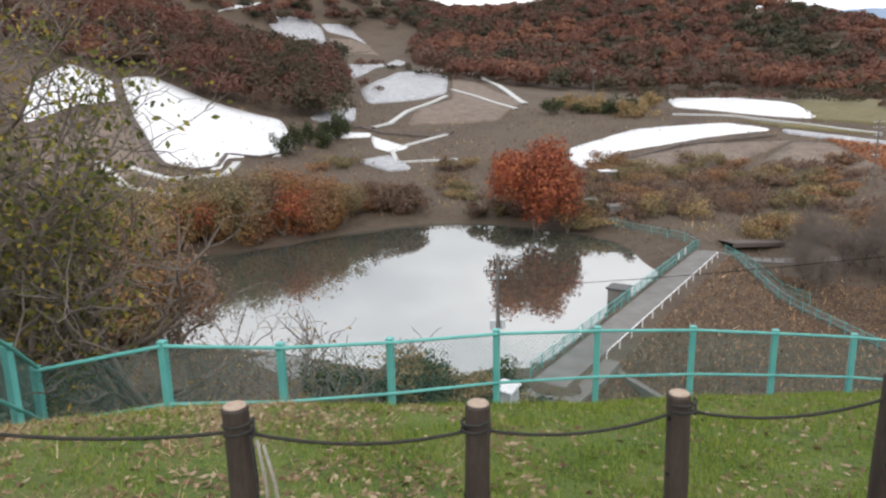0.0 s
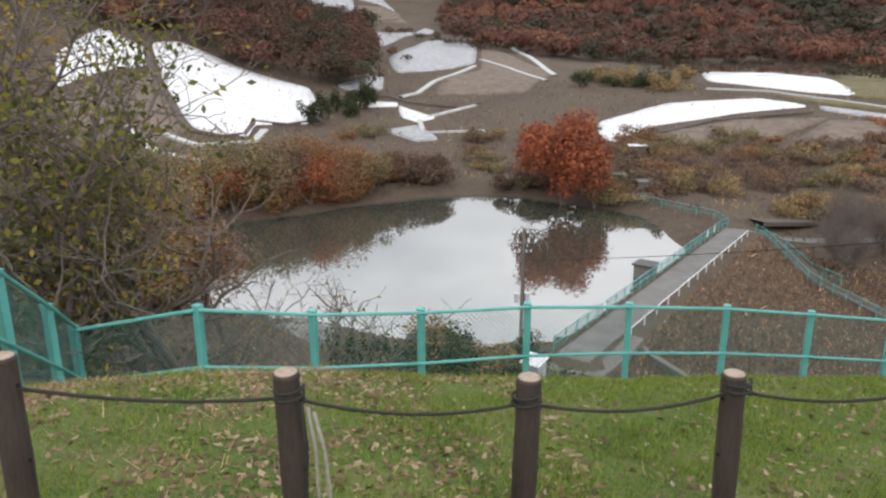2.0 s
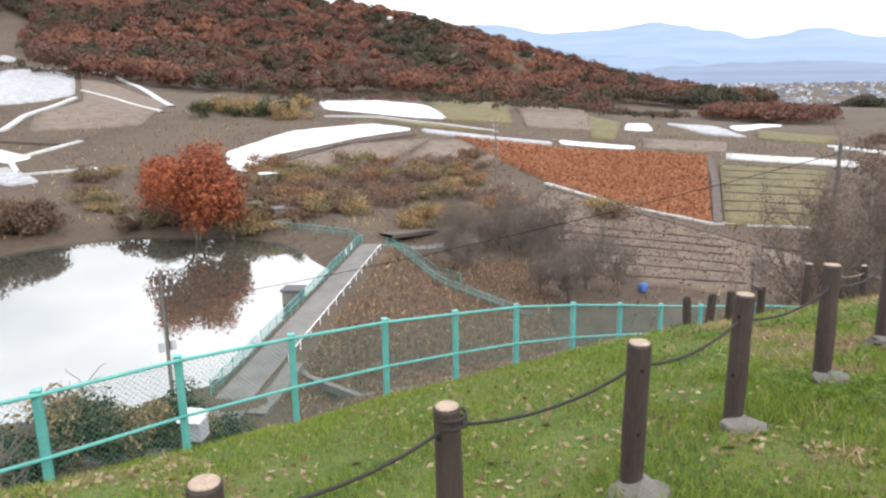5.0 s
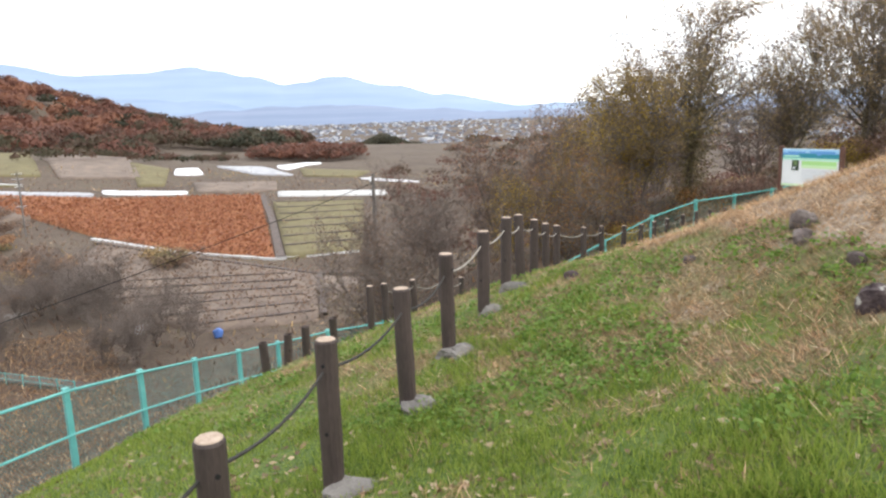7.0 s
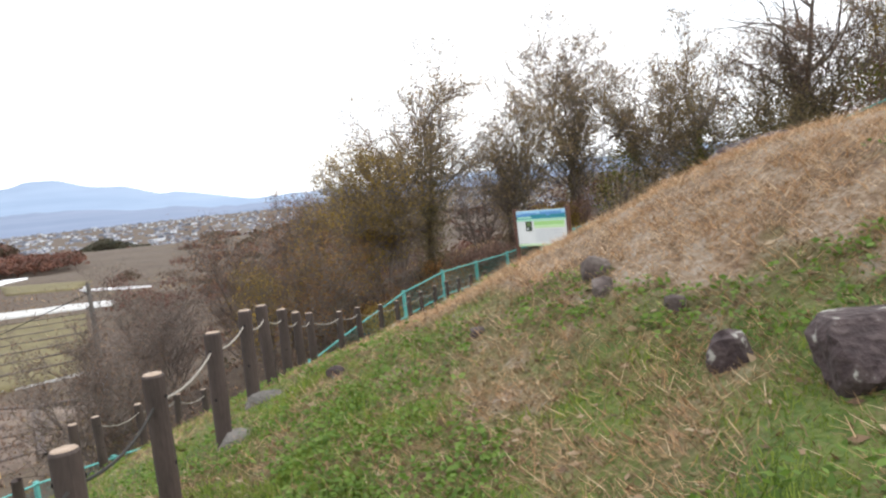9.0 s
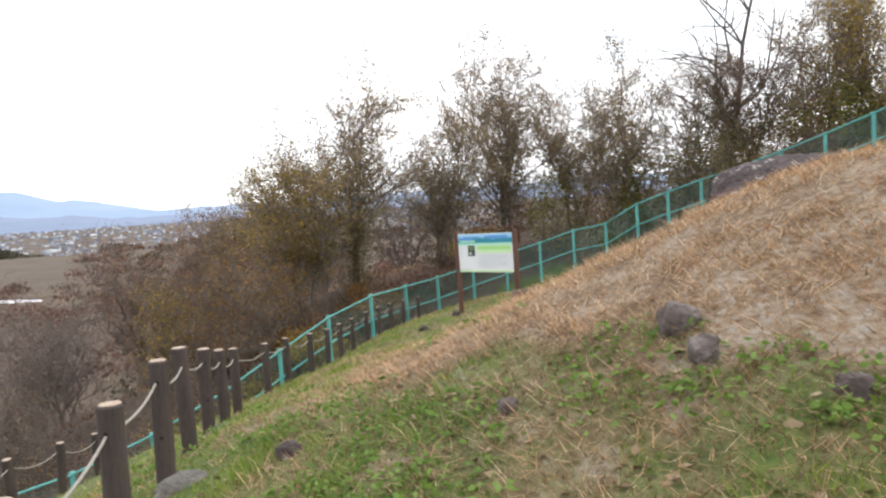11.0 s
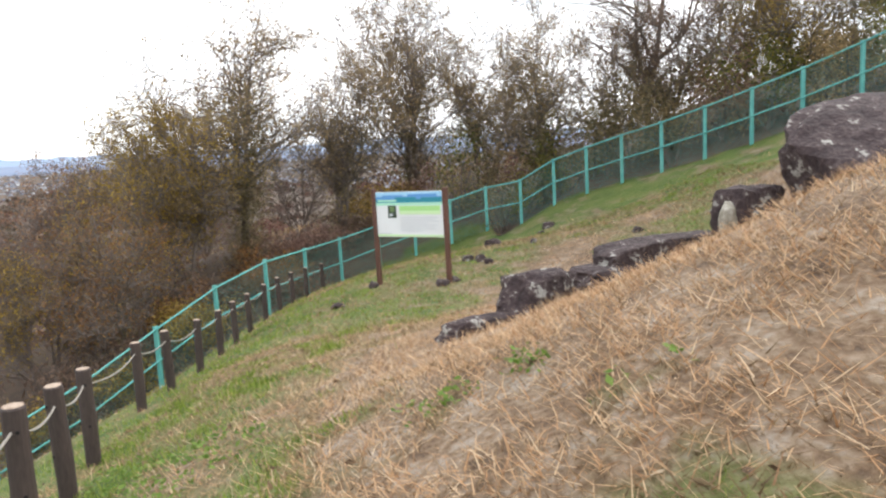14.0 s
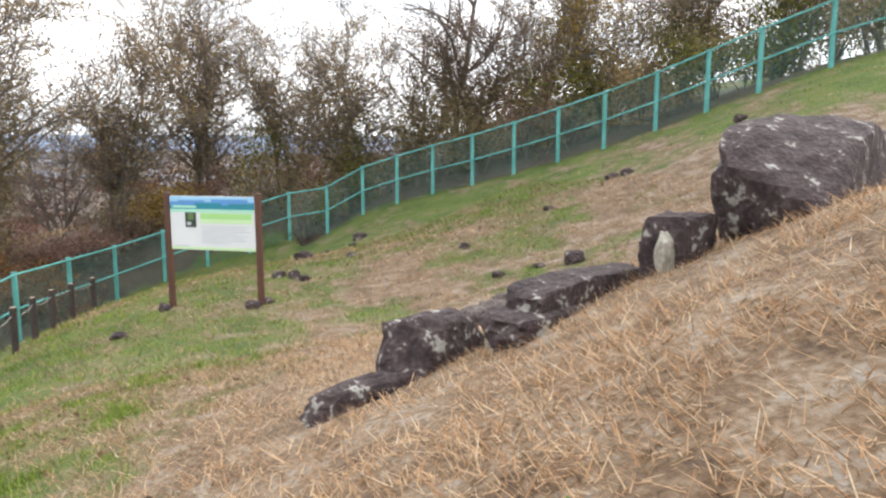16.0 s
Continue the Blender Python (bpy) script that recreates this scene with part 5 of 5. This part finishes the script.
def build_pond_trees():
    for x, y, w, h, leaf, n, seed, label in ((-11.6, 109.0, 22.5, 18.5, "leaf_red", 11000, 3, "broad maple with bright red autumn leaves"), (-6.4, 108.0, 10.0, 10.0, "leaf_rust", 2600, 5, "smaller orange-leaved tree beside the red maple")):
        t = tree("maple_tree", x, y, h * 0.8, "leaf_red", label, 0, 0.3, 1.1, 3, seed, 2)
        rng = np.random.default_rng(seed)
        v = rng.normal(size=(n, 3))
        v /= np.linalg.norm(v, axis=1, keepdims=True)
        spots = rng.normal(0, 1, (26, 3))
        spots = spots / np.linalg.norm(spots, axis=1, keepdims=True) * rng.uniform(0.3, 0.8, (26, 1)) * np.array([w * 0.46, w * 0.46, h * 0.38]) + np.array([0, 0, h * 0.5])
        c = spots[rng.integers(0, 26, n)] + v * w * 0.12 * rng.uniform(0.5, 1.15, (n, 1))
        faces_object("crown", leaf_quads(rng, c, 0.3, 0, v + np.array([0, 0, 0.25])), 4, M[leaf]).parent = t
    r = random.Random(31)
    mats = ["leaf_brown", "leaf_rust", "leaf_dark", "leaf_olive", "leaf_rust"]
    for i in range(60):
        u = r.uniform(0, 1)
        ang = radians(100 + 120 * u)
        k = r.uniform(1.05, 1.3) - 0.24 * math.exp(-((ang - 2.6) / 0.5) ** 2)
        x, y = -27 + 36 * k * math.cos(ang), 81 + 33 * k * math.sin(ang)
        h = r.uniform(3.5, 7.0) * (1.45 if u > 0.3 else 0.8)
        bush("bush", x, y, h * r.uniform(0.9, 1.4), h, mats[int(u * 2.2 * 2 + r.random()) % 5], "autumn-brown shrub on the pond's bank", 1500, 0.24, 600 + i, "shrubs round the pond")
    for i in range(24):
        az = radians(-46 + i * 1.02 + r.uniform(-0.3, 0.3))
        d = 62.0
        while d < 140 and gz(d * math.sin(az), d * math.cos(az)) < POND + 0.15:
            d += 0.5
        d += r.uniform(0.5, 4.0)
        h = r.uniform(5.0, 8.5) if i % 3 else r.uniform(8.0, 10.5)
        leaf = ("leaf_rust", "leaf_brown", "leaf_red", "leaf_orange", "leaf_olive", "leaf_rust", "leaf_orange", "leaf_dark")[i % 8]
        bush("autumn_shrub", d * math.sin(az), d * math.cos(az), h * r.uniform(0.9, 1.25), h, leaf, "large rust and orange autumn shrub overhanging the pond", 2400, 0.2, 580 + i, "shrubs on the west bank")
    for i in range(14):
        x = -22 + i * 2.0
        bush("bush", x + r.uniform(-1, 1), 114.5 + r.uniform(0, 5) - 0.25 * max(0, x + 8), r.uniform(3, 5), r.uniform(2, 4), r.choice(["leaf_dark", "leaf_brown"]), "dark scrub along the far shore", 700, 0.26, 660 + i, "shrubs round the pond")
    for i in range(10):
        bush("reed_bed", -53 + i * 1.5, 113.5 + r.uniform(0, 3.0), 3.0, r.uniform(2.4, 3.2), "straw", "pale straw-coloured reeds at the water's edge", 700, 0.3, 690 + i, "reeds", "reeds")
    for i in range(8):
        x, y = -79 + r.uniform(-3, 4), 168 + r.uniform(-8, 22)
        bush("evergreen_tree", x, y, r.uniform(3.5, 5.5), r.uniform(5, 8), "leaf_green", "dark evergreen tree between the plots", 900, 0.32, 710 + i, "dark evergreens", "tree")
    for i in range(26):
        x, y = r.uniform(17, 44), r.uniform(72, 106)
        if x - 17 < (y - 100) * -0.4:
            x += 12
        tree("bare_tree", x, y, r.uniform(5.5, 8), "leaf_brown", "leafless grey-brown tree in the hollow", 60, 0.1, 1.2, 3, 740 + i, 3, 0.3, "bare trees in the hollow")
    for i in range(150):
        x, y = r.uniform(-6, 62), r.uniform(106, 172)
        if inside(x, y, [(56, 204), (81, 183), (117, 163), (73, 100), (60, 120), (39, 76), (41, 113), (50, 140)]):
            continue
        bush("scrub_bush", x, y, r.uniform(5, 8.5), r.uniform(1.6, 3.4), r.choice(["leaf_brown", "leaf_olive", "leaf_brown", "leaf_dark", "leaf_rust"]), "low brown and olive scrub on the slope", 500, 0.26, 800 + i, "scrub on the slope")
    for i in range(70):
        x, y = r.uniform(-72, 2), r.uniform(117, 168)
        if -62 < x < -40 and 136 < y:
            continue
        bush("scrub_bush", x, y, r.uniform(4, 7.5), r.uniform(1.3, 3.0), r.choice(["leaf_brown", "leaf_olive", "leaf_brown", "leaf_dark", "leaf_rust"]), "low brown and olive scrub on the slope", 500, 0.26, 1000 + i, "scrub on the slope")
    for i in range(16):
        bush("hedge_bush", -20 + i * 2.4, 235 + r.uniform(0, 30), r.uniform(6, 9), r.uniform(4, 6.5), r.choice(["leaf_olive", "leaf_green", "leaf_olive"]), "rounded olive hedge below the wooded hill", 600, 0.4, 900 + i, "hedge below the hill")


build_pond_trees()


def build_forest():
    """The wooded hills: crowns of small leaf clumps, each crown in its own hue."""
    rng = np.random.default_rng(11)
    parts_, hues = [], []

    def crown(x, y, n, w, h, hue, size):
        """A domed crown of five billows, its leaves facing outwards."""
        z = gz(x, y)
        turn = rng.uniform(0, 6.28) + np.arange(5) * 1.257
        lumps = np.stack([np.cos(turn) * w * 0.24, np.sin(turn) * w * 0.24, h * rng.uniform(0.4, 0.62, 5)], 1)
        lumps[0] = (0, 0, h * 0.66)
        v = rng.normal(size=(n, 3))
        v[:, 2] = np.abs(v[:, 2]) - 0.25
        v /= np.linalg.norm(v, axis=1, keepdims=True)
        c = lumps[rng.integers(0, 5, n)] + v * np.array([w * 0.3, w * 0.3, h * 0.36]) * rng.uniform(0.9, 1.04, (n, 1)) + np.array([x, y, z])
        c[:, 2] = np.maximum(c[:, 2], z)
        parts_.append(leaf_quads(rng, c, size, 0, v * 1.6 + np.array([0, 0, 0.2])))
        hues.append(np.clip(hue + rng.normal(0, 0.05, n), 0, 1))

    made = 0
    while made < 2500:
        pick = rng.random()
        if pick < 0.52:
            a, r = radians(rng.uniform(-15, 44)), rng.uniform(352, 800)
        elif pick < 0.72:
            a, r = radians(rng.uniform(-50, -21.5)), rng.uniform(195, 345)
        else:
            a, r = radians(rng.uniform(-44, -8)), rng.uniform(420, 860)
        x, y = r * math.sin(a), r * math.cos(a)
        if r > 350:
            wood = 24 * swell(x, y, 225, 640, 105, 110) + 92 * swell(x, y, 10, 740, 185, 150) + 150 * swell(x, y, -370, 830, 125, 165) + 135 * swell(x, y, -590, 700, 160, 165)
            edge = 3.2 + 3 * noise.noise((x * 0.02, y * 0.02, 0))
            if pick < 0.52 and (wood < edge or r > 760):
                continue
            if pick >= 0.72 and (wood < 20 or (-32 < math.degrees(a) < -15.5 and r < 650)):
                continue
        else:
            if y < 200 + 0.12 * max(0.0, -95 - x) * (x > -150) - 0.35 * max(0.0, -150 - x) + 5 * noise.noise((x * 0.03, y * 0.03, 4)):
                continue
        deg = math.degrees(a)
        rust = noise.noise((x * 0.012, y * 0.012, 2))
        hue = 0.5 + 0.55 * rust + rng.normal(0, 0.14)
        if rng.random() < 0.16:
            hue = rng.uniform(0.0, 0.25)
        size = 0.7 + r * 0.0009
        crown(x, y, 170 if r > 340 else 300, rng.uniform(11, 18) if r > 340 else rng.uniform(8, 13), rng.uniform(8, 13), hue, size if r > 340 else 0.55)
        made += 1
    for _ in range(260):
        a, r = radians(rng.uniform(35.5, 44)), rng.uniform(330, 420)
        crown(r * math.sin(a), r * math.cos(a), 70, rng.uniform(7, 11), rng.uniform(5, 7.5), rng.uniform(0.35, 0.75), 0.8)
    for _ in range(240):
        a, r = radians(rng.uniform(30, 75)), rng.uniform(900, 1250)
        crown(r * math.sin(a), r * math.cos(a), 40, 16, rng.uniform(7, 12), rng.uniform(0.05, 0.5), 2.6)
    for _ in range(170):
        a, r = radians(rng.uniform(46, 80)), rng.uniform(150, 330)
        if r * math.cos(a) < 175:
            crown(r * math.sin(a), r * math.cos(a), 110, rng.uniform(7, 11), rng.uniform(4, 7), rng.uniform(0.2, 0.6), 0.4)
    for _ in range(320):
        a, r = radians(rng.uniform(-20, 34)), rng.uniform(270, 400)
        if noise.noise((r * math.sin(a) * 0.012, r * math.cos(a) * 0.012, 8)) > 0.05:
            crown(r * math.sin(a), r * math.cos(a), 60, rng.uniform(5, 9), rng.uniform(3, 5), rng.uniform(0.05, 0.45), 0.6)
    for _ in range(110):
        a, r = radians(rng.uniform(74, 128)), rng.uniform(52, 90)
        crown(r * math.sin(a), r * math.cos(a), 330, rng.uniform(5, 9), rng.uniform(4, 7), rng.uniform(0.28, 0.5), 0.16)
    for _ in range(90):
        a, r = radians(46.2 + rng.normal(0, 1.2)), rng.uniform(1180, 1330)
        crown(r * math.sin(a), r * math.cos(a), 50, 22, 14 + 16 * math.exp(-((math.degrees(a) - 46.2) / 1.2) ** 2), rng.uniform(0.0, 0.15), 2.4)
    for _ in range(620):
        a, r = radians(rng.uniform(52, 125)), 95 * (9.0 ** rng.random())
        crown(r * math.sin(a), r * math.cos(a), 70, rng.uniform(9, 15), rng.uniform(4, 7), rng.uniform(0.15, 0.55), 0.35 + r * 0.0014)
    ob = faces_object("woodland", np.concatenate(parts_), 4, M["forest"], np.concatenate(hues))
    tagged(ob, "autumn woodland in rust, brown and dark green", "forest", kind="stuff")


build_forest()


def build_plot_scrub():
    """Low bare fruit trees in rows and rough growth over the far fields."""
    rng = np.random.default_rng(12)
    cs = []
    orchard = [(58.4, 133.9), (71.3, 86.1), (56.5, 69.5), (43.1, 75.8), (39.8, 87.9), (41.5, 112.7)]
    for i in range(26):
        for j in range(26):
            x, y = 38 + i * 1.5 + rng.normal(0, 0.4), 68 + j * 2.7 + rng.normal(0, 0.4)
            if inside(x, y, orchard):
                n = 16
                cs.append(np.array([x, y, gz(x, y) + 0.9]) + rng.normal(0, 1, (n, 3)) * np.array([0.6, 0.6, 0.4]))
    tagged(faces_object("orchard_rows", leaf_quads(rng, np.concatenate(cs), 0.2), 4, M["leaf_brown"]), "rows of low bare grey-brown fruit bushes", "orchard", kind="stuff")
    cs = []
    field = [(56.3, 201.4), (81.3, 182.4), (117.0, 163.5), (73.1, 100.0), (63.9, 117.7), (59.8, 138.6)]
    while len(cs) < 12000:
        x, y = rng.uniform(55, 118), rng.uniform(99, 202)
        if inside(x, y, field):
            cs.append((x, y, gz(x, y) + rng.uniform(0.4, 1.1)))
    tagged(faces_object("orange_crop", leaf_quads(rng, np.array(cs), 0.34), 4, M["crop"]), "rust-orange withered crop covering the field", "crop", kind="stuff")
    rough = {"leaf_brown": [], "straw": [], "leaf_olive": []}
    while sum(len(v) for v in rough.values()) < 60000:
        a, r = radians(rng.uniform(-60, 75)), rng.uniform(14, 60) if rng.random() < 0.6 else rng.uniform(60, 260)
        x, y = r * math.sin(a), r * math.cos(a)
        if pond_reach(x, y) < 1.04 or lawn(x, y) > 0.3 or inside(x, y, field) or inside(x, y, orchard):
            continue
        aa, q = dam_coords(x, y)
        if -8 < aa < 56 and -4 < q < 3:
            continue
        k = noise.noise((x * 0.11, y * 0.11, 6)) + 0.25 * rng.normal()
        face = -8 < aa < 56 and 3 <= q < 26
        kind_ = ("straw" if k > 0.3 else "leaf_brown") if face else ("leaf_olive" if k > 0.35 else "straw" if k > 0.28 else "leaf_brown")
        rough[kind_].append((x, y, gz(x, y) - 0.03, r))
    while len(rough["straw"]) < 22000:
        aa, q = rng.uniform(0, 52), rng.uniform(2.6, 24)
        x, y = DAM_A[0] + 0.347 * aa + 0.938 * q, DAM_A[1] + 0.938 * aa - 0.347 * q
        rough["straw" if rng.random() < 0.3 else "leaf_brown"].append((x, y, gz(x, y) - 0.03, 30.0))
    for key, pts in rough.items():
        c = np.array(pts)
        grown = np.clip(c[:, 3] * 0.009, 0.2, 0.9)
        tagged(faces_object("rough_growth", blades(rng, c[:, :3], grown, grown * 0.16, 1.2), 4, M[key]), "rough dead grass and weeds on the slopes", "weeds", kind="stuff")


build_plot_scrub()


# ---- turf ----
def build_turf():
    rng = np.random.default_rng(2)
    green, straw, thatch, litter, herbs = [], [], [], [], []
    tries = 0
    while tries < 620000:
        tries += 1
        u = rng.random()
        r = 1.0 + 26 * u ** 1.7
        a = rng.uniform(-1.1, 2.7)
        x, y = 0.5 + r * math.sin(a), 1.2 + r * math.cos(a)
        if tries % 4 == 0:
            x, y = rng.uniform(3, 14), rng.uniform(-2.5, 7)
        elif tries % 4 == 1:
            x, y = rng.uniform(-7, 4), rng.uniform(1.2, 9)
        elif tries % 8 == 2:
            x, y = rng.uniform(1.0, 8.5), rng.uniform(-1, 4.5)
        elif tries % 8 == 6:
            x, y = rng.uniform(9, 26), rng.uniform(-5, 8)
        if lawn(x, y) < 0.4:
            continue
        d = dryness(x, y)
        z = gz(x, y) + 0.035 * noise.noise((x * 0.8, y * 0.8, 0)) + 0.02 * noise.noise((x * 2.7, y * 2.7, 5)) - 0.01
        clump = noise.noise((x * 1.7, y * 1.7, 12))
        if d + 0.12 * rng.normal() > 0.47:
            if clump + 0.5 * noise.noise((x * 4.1, y * 4.1, 2)) > -0.12 or rng.random() < 0.25:
                (straw if rng.random() < 0.72 else thatch).append((x, y, z))
        else:
            # dead thatch shows through in patches, more of it towards the mound; at the far left extra thatch stands in
            # for tree shade
            worn = 0.55 * noise.noise((x * 2.1, y * 2.1, 51)) + 0.35 * noise.noise((x * 6.3, y * 6.3, 52)) + 1.1 * max(0.0, d) + 0.44 * smooth(0.8, 3.4, x) - 0.2 + 0.42 * smooth(-1.0, -4.0, x + 0.25 * (y - 3)) + 0.12 * rng.normal()
            if worn > 0.26:
                thatch.append((x, y, z))
                if rng.random() < 0.25:
                    straw.append((x, y, z))
            elif clump + 0.3 * rng.normal() > -0.55:
                green.append((x, y, z))
        shed = noise.noise((x, y, 40))
        if rng.random() < ((0.12 if x < -1.5 - 0.3 * (y - 3) else 0.03) if x < 1.5 and y > 0.5 and shed > -0.25 else (0.012 if d < 0.45 else 0.0)):
            litter.append((x, y, z + 0.02))
        if 2.0 < x < 9 and d < 0.55 and rng.random() < 0.035 and noise.noise((x * 0.8, y * 0.8, 30)) > 0.0:
            for _ in range(7):
                herbs.append((x + rng.normal(0, 0.05), y + rng.normal(0, 0.05), z + rng.uniform(0.02, 0.07)))
    g, s, w = np.array(green), np.array(straw), np.array(thatch)
    far_g = np.clip(np.hypot(g[:, 0], g[:, 1]) / 9, 1, 2.4)
    far_s = np.clip(np.hypot(s[:, 0] - 4, s[:, 1] - 3) / 9, 1, 2.2)
    far_w = np.clip(np.hypot(w[:, 0] - 2, w[:, 1] - 2) / 9, 1, 2.2)
    tall = np.array([1 + 0.9 * noise.noise((p[0] * 1.3, p[1] * 1.3, 21)) for p in green])
    tagged(faces_object("grass", blades(rng, g, 0.06 * np.sqrt(far_g) * np.clip(tall, 0.4, 2), 0.0036 * far_g, 0.9), 4, M["blade"]), "short green turf growing over the slope", "grass", kind="stuff")
    tagged(faces_object("dry_grass", blades(rng, s, 0.11 * np.sqrt(far_s), 0.0034 * far_s, 1.6, 0.5), 4, M["straw"]), "matted straw-coloured dead grass on the mound", "grass", kind="stuff")
    tagged(faces_object("dead_thatch", blades(rng, w, 0.065 * np.sqrt(far_w), 0.0036 * far_w, 1.5, 0.4), 4, M["thatch"]), "brown withered grass matted in the turf", "grass", kind="stuff")
    tagged(faces_object("fallen_leaves", leaf_quads(rng, np.array(litter), 0.03, 0.75), 4, M["litter"]), "fallen brown leaves lying on the turf", "leaves", kind="stuff")
    tagged(faces_object("clover", leaf_quads(rng, np.array(herbs), 0.02, 0.6), 4, M["weed"]), "low broad-leaved weeds in the turf", "weeds", kind="stuff")


build_turf()
